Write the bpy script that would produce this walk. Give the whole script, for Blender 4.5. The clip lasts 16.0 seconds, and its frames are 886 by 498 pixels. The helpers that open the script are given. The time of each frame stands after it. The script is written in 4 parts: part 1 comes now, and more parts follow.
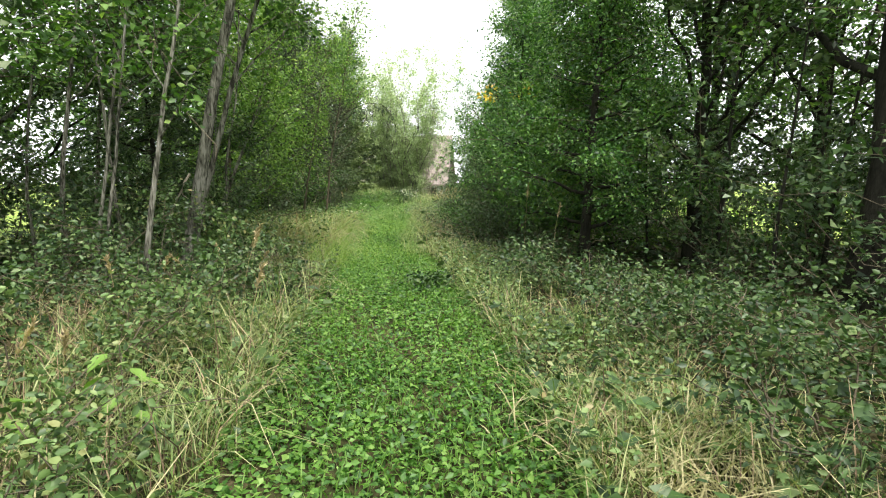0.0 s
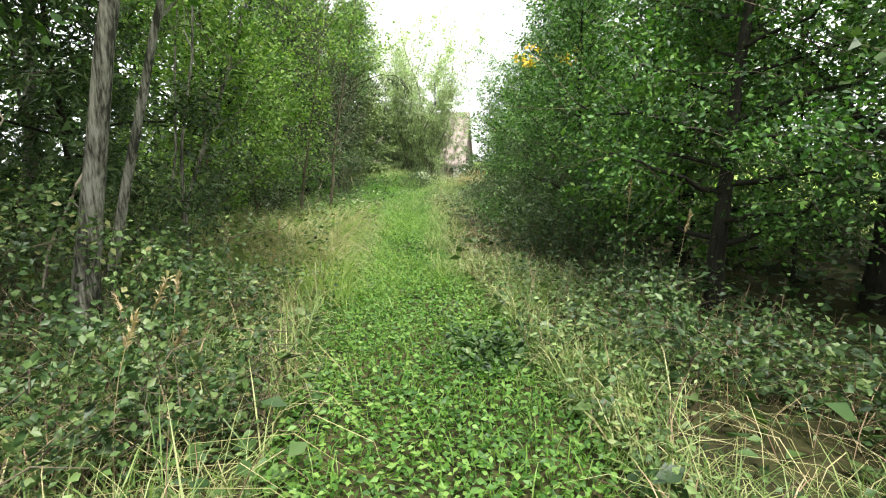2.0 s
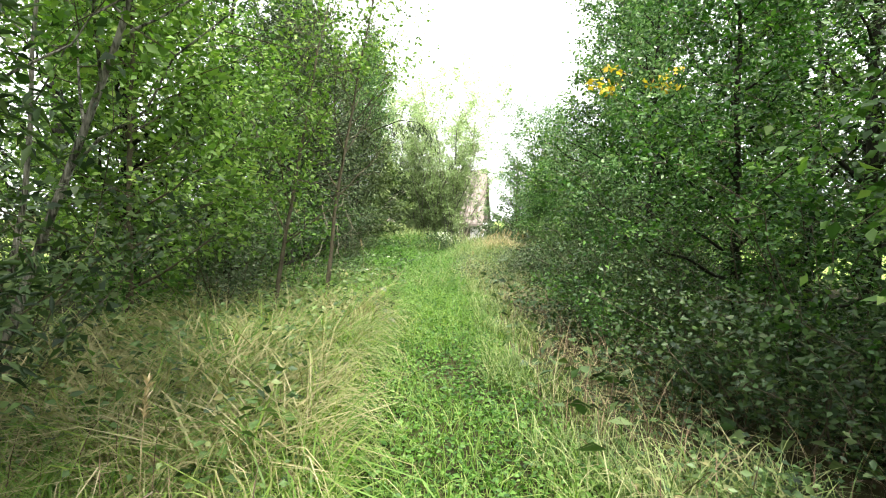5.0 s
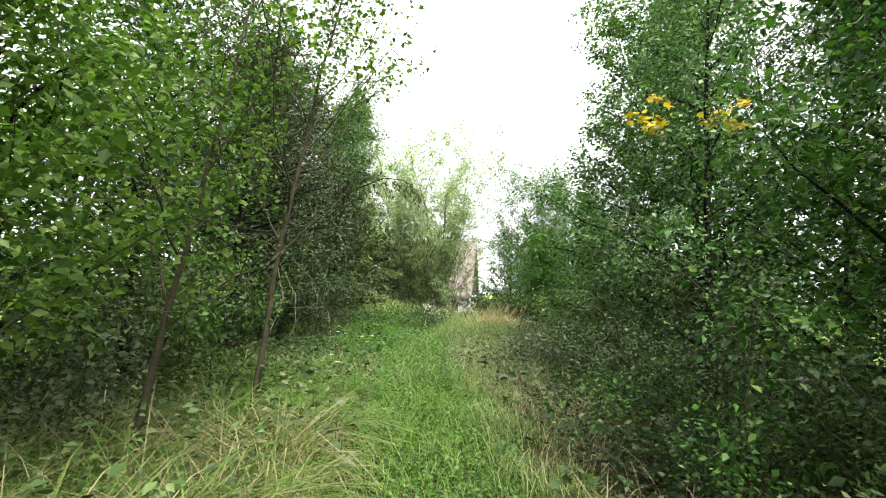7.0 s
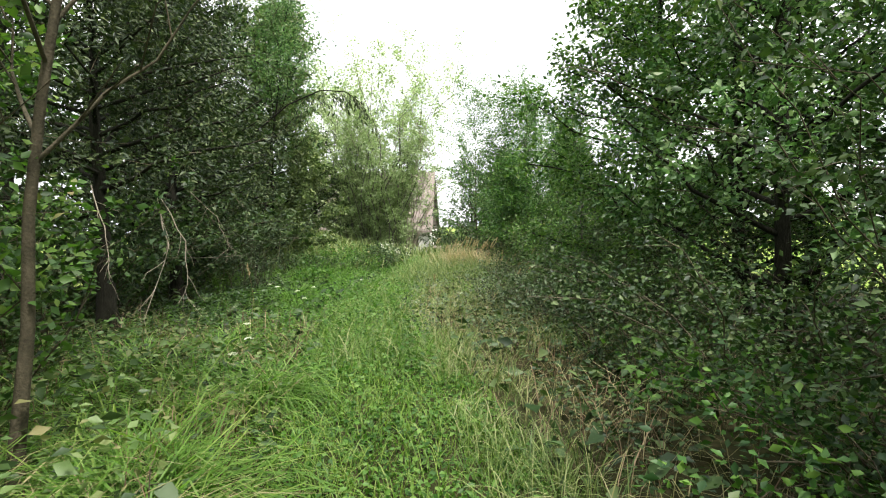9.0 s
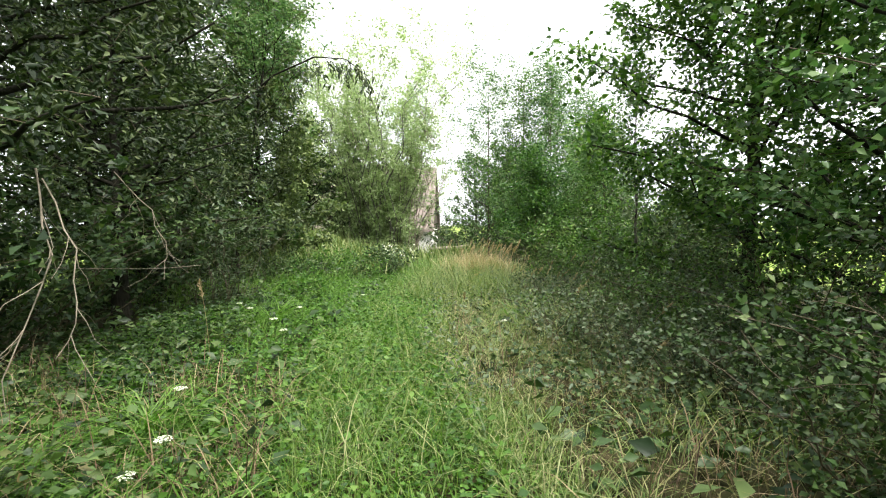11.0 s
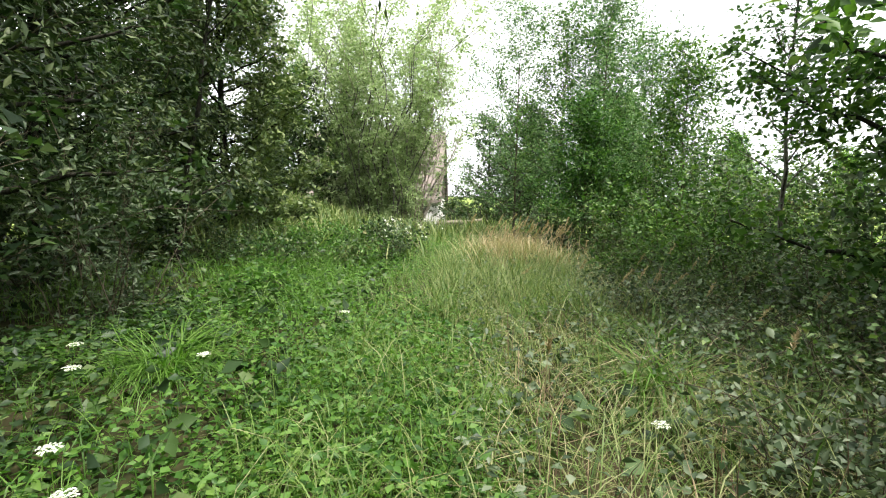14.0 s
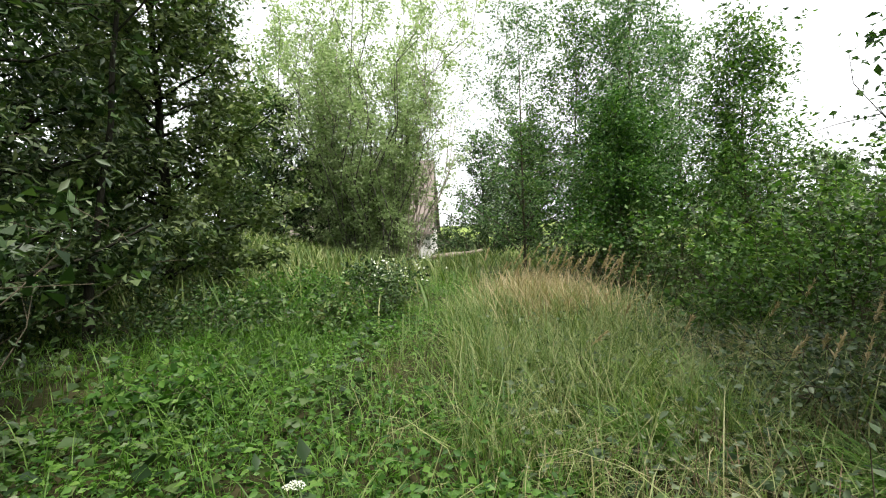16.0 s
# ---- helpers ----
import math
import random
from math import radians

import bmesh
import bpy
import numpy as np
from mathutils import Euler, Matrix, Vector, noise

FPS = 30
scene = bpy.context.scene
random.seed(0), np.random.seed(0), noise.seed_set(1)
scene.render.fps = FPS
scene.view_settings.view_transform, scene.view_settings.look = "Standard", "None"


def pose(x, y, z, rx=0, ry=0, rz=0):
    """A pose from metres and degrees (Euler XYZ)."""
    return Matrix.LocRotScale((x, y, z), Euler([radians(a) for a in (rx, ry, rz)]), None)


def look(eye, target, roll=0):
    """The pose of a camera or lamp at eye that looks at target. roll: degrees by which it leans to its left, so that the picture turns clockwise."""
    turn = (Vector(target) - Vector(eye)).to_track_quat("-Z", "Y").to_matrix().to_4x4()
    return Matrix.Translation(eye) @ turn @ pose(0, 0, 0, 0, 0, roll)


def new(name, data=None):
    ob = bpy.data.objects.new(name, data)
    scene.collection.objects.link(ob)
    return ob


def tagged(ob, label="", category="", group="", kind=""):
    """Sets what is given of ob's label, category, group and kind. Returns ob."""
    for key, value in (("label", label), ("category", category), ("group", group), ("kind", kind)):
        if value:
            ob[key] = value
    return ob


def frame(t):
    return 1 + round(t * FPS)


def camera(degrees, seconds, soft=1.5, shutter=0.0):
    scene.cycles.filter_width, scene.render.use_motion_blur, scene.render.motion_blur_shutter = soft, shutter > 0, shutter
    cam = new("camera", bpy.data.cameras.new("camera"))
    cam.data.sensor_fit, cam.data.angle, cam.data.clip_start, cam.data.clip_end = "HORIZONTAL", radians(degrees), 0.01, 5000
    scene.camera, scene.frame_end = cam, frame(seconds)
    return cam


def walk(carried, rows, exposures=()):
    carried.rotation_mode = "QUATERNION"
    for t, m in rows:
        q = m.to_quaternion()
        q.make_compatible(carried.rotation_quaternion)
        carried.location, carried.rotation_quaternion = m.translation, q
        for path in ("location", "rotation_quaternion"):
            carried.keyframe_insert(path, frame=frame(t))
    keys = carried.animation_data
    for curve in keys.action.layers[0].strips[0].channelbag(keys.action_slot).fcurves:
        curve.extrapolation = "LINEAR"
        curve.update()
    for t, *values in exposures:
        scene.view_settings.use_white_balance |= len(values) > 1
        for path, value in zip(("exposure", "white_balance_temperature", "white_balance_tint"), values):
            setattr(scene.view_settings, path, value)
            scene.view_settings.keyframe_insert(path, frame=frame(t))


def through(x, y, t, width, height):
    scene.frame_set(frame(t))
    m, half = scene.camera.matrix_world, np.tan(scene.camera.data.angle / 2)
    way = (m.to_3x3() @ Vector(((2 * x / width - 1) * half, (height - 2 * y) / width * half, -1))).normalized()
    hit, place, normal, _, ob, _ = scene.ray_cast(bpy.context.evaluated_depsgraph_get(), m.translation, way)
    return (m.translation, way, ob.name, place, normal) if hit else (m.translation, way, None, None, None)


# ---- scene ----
cam = camera(83.0, 16.0, soft=1.12)
PATH = [
    (0.0, (0.000, 0.000, 1.600), (0.078, 4.955, 0.939), -0.00),
    (0.5, (-0.056, 0.727, 1.630), (-0.034, 5.668, 0.865), -1.79),
    (1.0, (-0.140, 1.407, 1.712), (-0.090, 6.345, 0.930), -0.94),
    (1.5, (-0.219, 2.101, 1.733), (-0.194, 7.050, 1.020), -0.58),
    (2.0, (-0.361, 2.797, 1.759), (-0.424, 7.720, 0.891), -0.52),
    (2.5, (-0.490, 3.462, 1.729), (-0.666, 8.389, 0.896), -0.59),
    (3.0, (-0.628, 4.130, 1.786), (-0.799, 9.094, 1.212), 2.42),
    (5.5, (-1.176, 7.285, 1.760), (-1.342, 12.281, 1.651), -0.01),
    (6.0, (-1.267, 7.892, 1.837), (-1.453, 12.881, 2.121), -0.53),
    (6.5, (-1.136, 8.619, 1.800), (-1.288, 13.599, 2.222), -2.53),
    (7.0, (-1.225, 9.320, 1.764), (-1.252, 14.302, 2.187), 1.49),
    (7.5, (-1.248, 9.962, 1.784), (-1.121, 14.954, 2.033), 2.39),
    (8.0, (-1.137, 10.689, 1.759), (-0.851, 15.681, 1.729), -1.42),
    (10.5, (-1.460, 13.922, 1.765), (-0.964, 18.890, 1.486), -0.25),
    (11.0, (-1.549, 14.625, 1.801), (-1.122, 19.600, 1.557), -0.60),
    (11.5, (-1.623, 15.265, 1.856), (-1.247, 20.249, 1.717), -0.25),
    (12.0, (-1.560, 15.893, 1.827), (-1.188, 20.878, 1.766), 0.55),
    (12.5, (-1.569, 16.489, 1.793), (-1.170, 21.468, 1.567), 0.27),
    (13.0, (-1.585, 17.168, 1.830), (-1.195, 22.134, 1.395), -0.03),
    (13.5, (-1.575, 17.869, 1.781), (-1.211, 22.840, 1.389), 0.05),
    (14.0, (-1.631, 18.533, 1.759), (-1.229, 23.488, 1.227), 1.08),
    (14.5, (-1.700, 19.211, 1.803), (-1.250, 24.150, 1.168), 1.92),
    (15.0, (-1.691, 19.909, 1.831), (-1.213, 24.874, 1.482), -0.06),
    (15.5, (-1.756, 20.556, 1.878), (-1.233, 25.528, 1.773), -2.13),
    (16.0, (-1.681, 21.155, 1.790), (-1.189, 26.125, 1.554), -2.55),
]
walk(cam, [(t, look(eye, target, roll)) for t, eye, target, roll in PATH], [(0.0, 2.4), (2.5, 2.75), (3.2, 2.8), (5.5, 2.95), (6.5, 2.52), (7.0, 2.36), (8.0, 2.15), (10.5, 2.38), (13.0, 2.3), (14.5, 2.28), (16.0, 1.9)])

# ---- sky and sun: bright overcast, thin blue gaps low ahead ----
SUN_ELEV, SUN_AZ = 64.0, 148.0
world = bpy.data.worlds.new("world")
scene.world = world
world.use_nodes = True
wn, wl = world.node_tree.nodes, world.node_tree.links
wn.clear()
w_out, w_bg = wn.new("ShaderNodeOutputWorld"), wn.new("ShaderNodeBackground")
w_sky, w_mix, w_noise = wn.new("ShaderNodeTexSky"), wn.new("ShaderNodeMix"), wn.new("ShaderNodeTexNoise")
w_ramp, w_co, w_gain = wn.new("ShaderNodeValToRGB"), wn.new("ShaderNodeTexCoord"), wn.new("ShaderNodeMix")
w_sky.sky_type, w_sky.sun_disc = "NISHITA", False
w_sky.sun_elevation, w_sky.sun_rotation = radians(SUN_ELEV), radians(SUN_AZ)
w_gain.data_type, w_gain.blend_type = "RGBA", "MULTIPLY"
w_gain.inputs[0].default_value = 1.0
w_gain.inputs[7].default_value = (0.12, 0.12, 0.12, 1)
w_mix.data_type = "RGBA"
w_mix.inputs[7].default_value = (1.12, 1.13, 1.16, 1)
w_noise.inputs["Scale"].default_value = 2.2
w_noise.inputs["Detail"].default_value = 6
w_ramp.color_ramp.elements[0].position, w_ramp.color_ramp.elements[1].position = 0.22, 0.40
wl.new(w_co.outputs["Generated"], w_noise.inputs["Vector"])
wl.new(w_noise.outputs["Fac"], w_ramp.inputs["Fac"])
wl.new(w_sky.outputs["Color"], w_gain.inputs[6])
wl.new(w_gain.outputs[2], w_mix.inputs[6])
wl.new(w_ramp.outputs["Color"], w_mix.inputs[0])
wl.new(w_mix.outputs[2], w_bg.inputs["Color"])
w_bg.inputs["Strength"].default_value = 0.41
wl.new(w_bg.outputs["Background"], w_out.inputs["Surface"])
sun_data = bpy.data.lights.new("sun", "SUN")
sun_data.energy, sun_data.angle, sun_data.color = 1.75, radians(12), (1.0, 0.96, 0.88)
sun = new("sun", sun_data)
az, el = radians(SUN_AZ), radians(SUN_ELEV)
sun.matrix_world = look((0, 0, 30), (-20 * math.sin(az) * math.cos(el), -20 * math.cos(az) * math.cos(el), 30 - 20 * math.sin(el)))


# ---- materials ----
def node_material(name, rough=0.7):
    m = bpy.data.materials.new(name)
    m.use_nodes = True
    b = m.node_tree.nodes["Principled BSDF"]
    b.inputs["Roughness"].default_value = rough
    b.inputs["Specular IOR Level"].default_value = 0.35
    return m, m.node_tree.nodes, m.node_tree.links, b


def ramp_of(nodes, stops):
    r = nodes.new("ShaderNodeValToRGB")
    els = r.color_ramp.elements
    while len(els) < len(stops):
        els.new(0.5)
    for e, (p, c) in zip(els, stops):
        e.position, e.color = p, (*c, 1)
    return r


def leaf_material(name, stops, rough=0.5, through=0.26, patch=0.35, tint=(1.15, 1.45, 0.6)):
    """Leaves: a colour to each leaf, drifting in patches over the plant, with light passing through."""
    m, n, l, b = node_material(name, rough)
    geo, co, noise_n = n.new("ShaderNodeNewGeometry"), n.new("ShaderNodeTexCoord"), n.new("ShaderNodeTexNoise")
    noise_n.inputs["Scale"].default_value = 1.3
    noise_n.inputs["Detail"].default_value = 3
    l.new(co.outputs["Object"], noise_n.inputs["Vector"])
    mixv = n.new("ShaderNodeMix")
    mixv.inputs[0].default_value = 1 - patch
    l.new(noise_n.outputs["Fac"], mixv.inputs[2])
    l.new(geo.outputs["Random Per Island"], mixv.inputs[3])
    r = ramp_of(n, stops)
    l.new(mixv.outputs[0], r.inputs["Fac"])
    l.new(r.outputs["Color"], b.inputs["Base Color"])
    tr = n.new("ShaderNodeBsdfTranslucent")
    bright = n.new("ShaderNodeMix")
    bright.data_type, bright.blend_type = "RGBA", "MULTIPLY"
    bright.inputs[0].default_value = 1
    bright.inputs[7].default_value = (*tint, 1)
    l.new(r.outputs["Color"], bright.inputs[6])
    l.new(bright.outputs[2], tr.inputs["Color"])
    mx = n.new("ShaderNodeMixShader")
    mx.inputs[0].default_value = through
    l.new(b.outputs["BSDF"], mx.inputs[1])
    l.new(tr.outputs["BSDF"], mx.inputs[2])
    l.new(mx.outputs["Shader"], n["Material Output"].inputs["Surface"])
    return m


def rough_material(name, stops, scale, rough=0.85, bump=0.4, stretch=(1, 1, 1), fine=8.0):
    """Bark, soil, wood, plaster: two scales of noise, colour and relief."""
    m, n, l, b = node_material(name, rough)
    b.inputs["Specular IOR Level"].default_value = 0.1
    co, mp = n.new("ShaderNodeTexCoord"), n.new("ShaderNodeMapping")
    mp.inputs["Scale"].default_value = stretch
    l.new(co.outputs["Object"], mp.inputs["Vector"])
    a, c = n.new("ShaderNodeTexNoise"), n.new("ShaderNodeTexNoise")
    a.inputs["Scale"].default_value, c.inputs["Scale"].default_value = scale, scale * fine
    a.inputs["Detail"].default_value = c.inputs["Detail"].default_value = 5
    for q in (a, c):
        l.new(mp.outputs["Vector"], q.inputs["Vector"])
    mixv = n.new("ShaderNodeMix")
    mixv.inputs[0].default_value = 0.4
    l.new(a.outputs["Fac"], mixv.inputs[2])
    l.new(c.outputs["Fac"], mixv.inputs[3])
    r = ramp_of(n, stops)
    l.new(mixv.outputs[0], r.inputs["Fac"])
    l.new(r.outputs["Color"], b.inputs["Base Color"])
    bp = n.new("ShaderNodeBump")
    bp.inputs["Strength"].default_value = bump
    bp.inputs["Distance"].default_value = 0.02
    l.new(c.outputs["Fac"], bp.inputs["Height"])
    l.new(bp.outputs["Normal"], b.inputs["Normal"])
    return m


def ground_material():
    """Dark litter under the trees, mown yellow-green meadow outside the belt of wood."""
    m = rough_material("woodland_and_meadow_ground", [(0.3, (0.014, 0.013, 0.007)), (0.5, (0.03, 0.032, 0.012)), (0.7, (0.07, 0.055, 0.03))], 1.5, rough=1.0)
    n, l = m.node_tree.nodes, m.node_tree.links
    bs = n["Principled BSDF"]
    soil = bs.inputs["Base Color"].links[0].from_socket
    co, sep, edge = n.new("ShaderNodeTexCoord"), n.new("ShaderNodeSeparateXYZ"), n.new("ShaderNodeTexNoise")
    edge.inputs["Scale"].default_value, edge.inputs["Detail"].default_value = 0.35, 4
    l.new(co.outputs["Object"], sep.inputs[0])
    l.new(co.outputs["Object"], edge.inputs["Vector"])
    far, add, rng_n = n.new("ShaderNodeMath"), n.new("ShaderNodeMath"), n.new("ShaderNodeMapRange")
    far.operation, add.operation = "ABSOLUTE", "MULTIPLY_ADD"
    l.new(sep.outputs["X"], far.inputs[0])
    l.new(edge.outputs["Fac"], add.inputs[0])
    add.inputs[1].default_value = 5.0
    l.new(far.outputs[0], add.inputs[2])
    rng_n.inputs["From Min"].default_value, rng_n.inputs["From Max"].default_value = 10.8, 12.6
    l.new(add.outputs[0], rng_n.inputs["Value"])
    tone = n.new("ShaderNodeTexNoise")
    tone.inputs["Scale"].default_value, tone.inputs["Detail"].default_value = 0.9, 8
    l.new(co.outputs["Object"], tone.inputs["Vector"])
    grass = ramp_of(n, [(0.3, (0.10, 0.16, 0.03)), (0.5, (0.17, 0.24, 0.05)), (0.7, (0.26, 0.30, 0.09))])
    l.new(tone.outputs["Fac"], grass.inputs["Fac"])
    mx = n.new("ShaderNodeMix")
    mx.data_type = "RGBA"
    l.new(rng_n.outputs["Result"], mx.inputs[0])
    l.new(soil, mx.inputs[6])
    l.new(grass.outputs["Color"], mx.inputs[7])
    l.new(mx.outputs[2], bs.inputs["Base Color"])
    return m


M_GROUND = ground_material()
M_BARK_GREY = rough_material("bark_grey", [(0.41, (0.032, 0.032, 0.024)), (0.47, (0.094, 0.092, 0.072)), (0.53, (0.151, 0.148, 0.119)), (0.6, (0.230, 0.223, 0.187))], 16, bump=1.0, stretch=(1, 1, 0.16), fine=4)
M_BARK_DARK = rough_material("bark_dark", [(0.35, (0.010, 0.010, 0.007)), (0.6, (0.026, 0.025, 0.018)), (0.75, (0.06, 0.06, 0.042))], 6, bump=0.8, stretch=(1, 1, 0.3))
M_TWIG = rough_material("twig_bark", [(0.35, (0.05, 0.045, 0.03)), (0.7, (0.13, 0.11, 0.075))], 9)
M_TWIG_PALE = rough_material("twig_dead_pale", [(0.35, (0.20, 0.17, 0.13)), (0.7, (0.40, 0.35, 0.28))], 9)
M_LEAF_MAPLE = leaf_material("leaf_maple", [(0.2, (0.022, 0.055, 0.012)), (0.45, (0.055, 0.125, 0.022)), (0.7, (0.10, 0.19, 0.035)), (0.86, (0.20, 0.28, 0.07))], through=0.34)
# darkest leaf green; on shaded plants this colour stands in for the shade
M_LEAF_DARK_AND_SHADED = leaf_material("leaf_dark_and_shaded", [(0.2, (0.012, 0.03, 0.009)), (0.45, (0.03, 0.065, 0.017)), (0.7, (0.06, 0.105, 0.028)), (0.86, (0.12, 0.16, 0.06))], through=0.2)
M_LEAF_HORNBEAM = leaf_material("leaf_hornbeam", [(0.2, (0.012, 0.040, 0.009)), (0.45, (0.035, 0.102, 0.016)), (0.7, (0.075, 0.168, 0.027)), (0.88, (0.160, 0.268, 0.054))], through=0.28)
M_LEAF_LIGHT = leaf_material("leaf_light", [(0.2, (0.05, 0.10, 0.018)), (0.45, (0.10, 0.19, 0.032)), (0.7, (0.17, 0.28, 0.05)), (0.86, (0.28, 0.36, 0.10))], through=0.32)
# sallow leaves darkened to carry the shade of the hollow crowns
M_LEAF_WILLOW_SHADED = leaf_material("leaf_sallow_shaded", [(0.2, (0.008, 0.020, 0.006)), (0.45, (0.025, 0.046, 0.014)), (0.7, (0.056, 0.084, 0.025)), (0.88, (0.114, 0.142, 0.057))], rough=0.55, through=0.14)
M_LEAF_OLIVE = leaf_material("leaf_olive_sallow", [(0.2, (0.034, 0.057, 0.017)), (0.45, (0.078, 0.121, 0.036)), (0.7, (0.146, 0.196, 0.063)), (0.88, (0.246, 0.287, 0.116))], rough=0.5, through=0.2)
# pale willow leaves, lightened further: distance haze and glare put into the colour
M_LEAF_PALE_HAZE = leaf_material("leaf_pale_willow_haze", [(0.2, (0.152, 0.228, 0.087)), (0.45, (0.257, 0.350, 0.147)), (0.7, (0.364, 0.455, 0.220)), (0.86, (0.484, 0.547, 0.367))], through=0.5, tint=(1.18, 1.22, 1.0))
# poplar leaves, lightened a little for the haze far ahead
M_LEAF_POPLAR = leaf_material("leaf_poplar", [(0.2, (0.032, 0.084, 0.025)), (0.45, (0.077, 0.166, 0.046)), (0.7, (0.142, 0.250, 0.077)), (0.86, (0.284, 0.380, 0.194))], rough=0.45, through=0.34, tint=(1.15, 1.3, 0.9))
M_LEAF_BRAMBLE = leaf_material("leaf_bramble", [(0.15, (0.022, 0.045, 0.014)), (0.4, (0.057, 0.104, 0.028)), (0.62, (0.092, 0.158, 0.046)), (0.78, (0.158, 0.225, 0.078)), (0.92, (0.211, 0.162, 0.074))], patch=0.25)
M_LEAF_GREYISH = leaf_material("leaf_greyish", [(0.2, (0.030, 0.052, 0.024)), (0.45, (0.066, 0.101, 0.047)), (0.7, (0.113, 0.153, 0.084)), (0.88, (0.185, 0.216, 0.139))], patch=0.25)
M_LEAF_YELLOW = leaf_material("leaf_yellow", [(0.3, (0.50, 0.33, 0.03)), (0.7, (0.75, 0.55, 0.06))])
M_HERB = leaf_material("herb_leaf", [(0.15, (0.019, 0.058, 0.011)), (0.4, (0.052, 0.130, 0.022)), (0.65, (0.103, 0.211, 0.036)), (0.88, (0.189, 0.293, 0.071))], through=0.38, patch=0.42)
M_GRASS = leaf_material("grass_green", [(0.15, (0.037, 0.098, 0.012)), (0.4, (0.082, 0.174, 0.024)), (0.65, (0.136, 0.249, 0.044)), (0.88, (0.224, 0.310, 0.104))], rough=0.5, through=0.42, patch=0.42)
M_GRASS_DRY = leaf_material("grass_drying", [(0.15, (0.040, 0.086, 0.016)), (0.4, (0.104, 0.164, 0.041)), (0.62, (0.192, 0.242, 0.081)), (0.88, (0.360, 0.346, 0.189))], rough=0.55, through=0.3)
M_GRASS_PALE = leaf_material("grass_pale_green", [(0.15, (0.08, 0.15, 0.025)), (0.4, (0.15, 0.24, 0.045)), (0.65, (0.23, 0.32, 0.075)), (0.88, (0.34, 0.38, 0.15))], rough=0.55, through=0.45, patch=0.4)
M_STRAW = leaf_material("grass_straw", [(0.2, (0.172, 0.169, 0.067)), (0.5, (0.268, 0.245, 0.116)), (0.8, (0.378, 0.338, 0.197))], rough=0.55, through=0.25)
M_GRASS_TAN = leaf_material("grass_tan", [(0.2, (0.22, 0.17, 0.085)), (0.5, (0.36, 0.28, 0.16)), (0.8, (0.52, 0.42, 0.28))], rough=0.7)
M_DEAD = leaf_material("dead_stems", [(0.2, (0.06, 0.04, 0.025)), (0.5, (0.15, 0.10, 0.06)), (0.8, (0.30, 0.23, 0.14))], rough=0.8, through=0.05)
M_FLOWER = leaf_material("flower_white", [(0.3, (0.62, 0.64, 0.55)), (0.7, (0.80, 0.80, 0.74))])
M_PLASTER = rough_material("wall_plaster", [(0.35, (0.50, 0.49, 0.46)), (0.6, (0.68, 0.67, 0.64)), (0.75, (0.74, 0.73, 0.70))], 1.2, bump=0.2)
M_ROOF = rough_material("roof_tile", [(0.3, (0.194, 0.160, 0.139)), (0.5, (0.225, 0.189, 0.168)), (0.75, (0.257, 0.218, 0.197))], 2.0, bump=0.3)
M_BOARD = rough_material("weathered_board", [(0.3, (0.05, 0.04, 0.035)), (0.7, (0.12, 0.10, 0.085))], 4)


# ---- building helpers ----
def mesh_of(name, verts, faces, material, smooth=False):
    """A mesh from arrays: verts (n, 3), and faces either an array (m, k) or a list of them."""
    groups = faces if isinstance(faces, list) else [faces]
    me = bpy.data.meshes.new(name)
    me.vertices.add(len(verts))
    me.vertices.foreach_set("co", np.ascontiguousarray(verts, dtype=np.float32).ravel())
    flat = np.concatenate([g.ravel() for g in groups]).astype(np.int32)
    sizes = np.concatenate([np.full(len(g), g.shape[1]) for g in groups]).astype(np.int32)
    starts = np.concatenate([[0], np.cumsum(sizes)[:-1]]).astype(np.int32)
    me.loops.add(len(flat))
    me.loops.foreach_set("vertex_index", flat)
    me.polygons.add(len(sizes))
    me.polygons.foreach_set("loop_start", starts)
    if smooth:
        me.polygons.foreach_set("use_smooth", np.ones(len(sizes), dtype=bool))
    me.update(calc_edges=True)
    me.materials.append(material)
    return me


def child(name, me, parent, label=""):
    ob = new(name, me)
    ob.parent = parent
    return tagged(ob, label)


def part(name, bm, material, parent, label=""):
    me = bpy.data.meshes.new(name)
    bm.to_mesh(me)
    bm.free()
    me.materials.append(material)
    return child(name, me, parent, label)


def unit(v):
    return v / np.maximum(np.linalg.norm(v, axis=-1, keepdims=True), 1e-9)


LEAF_SIMPLE = (np.array([[0, 0, 0], [0.42, 0.30, 0.07], [1, 0, -0.12], [0.42, -0.30, 0.07]]), np.array([[0, 2, 1], [0, 3, 2]]))
LEAF_FAR = (np.array([[0, 0.04, 0], [0.55, -0.27, 0.06], [0.9, 0.26, -0.08]]), np.array([[0, 1, 2]]))
LEAF_OVATE = (np.array([[0, 0, 0], [0.25, 0.27, 0.05], [0.65, 0.24, 0.03], [1, 0, -0.16], [0.65, -0.24, 0.03], [0.25, -0.27, 0.05]]),
              np.array([[0, 3, 2, 1], [0, 5, 4, 3]]))
LEAF_NARROW = (np.array([[0, 0, 0], [0.45, 0.11, 0.03], [1, 0, -0.18], [0.45, -0.11, 0.03]]), np.array([[0, 2, 1], [0, 3, 2]]))
LEAF_SALLOW = (np.array([[0, 0, 0], [0.5, 0.18, 0.05], [1, 0, -0.15], [0.5, -0.18, 0.05]]), np.array([[0, 2, 1], [0, 3, 2]]))
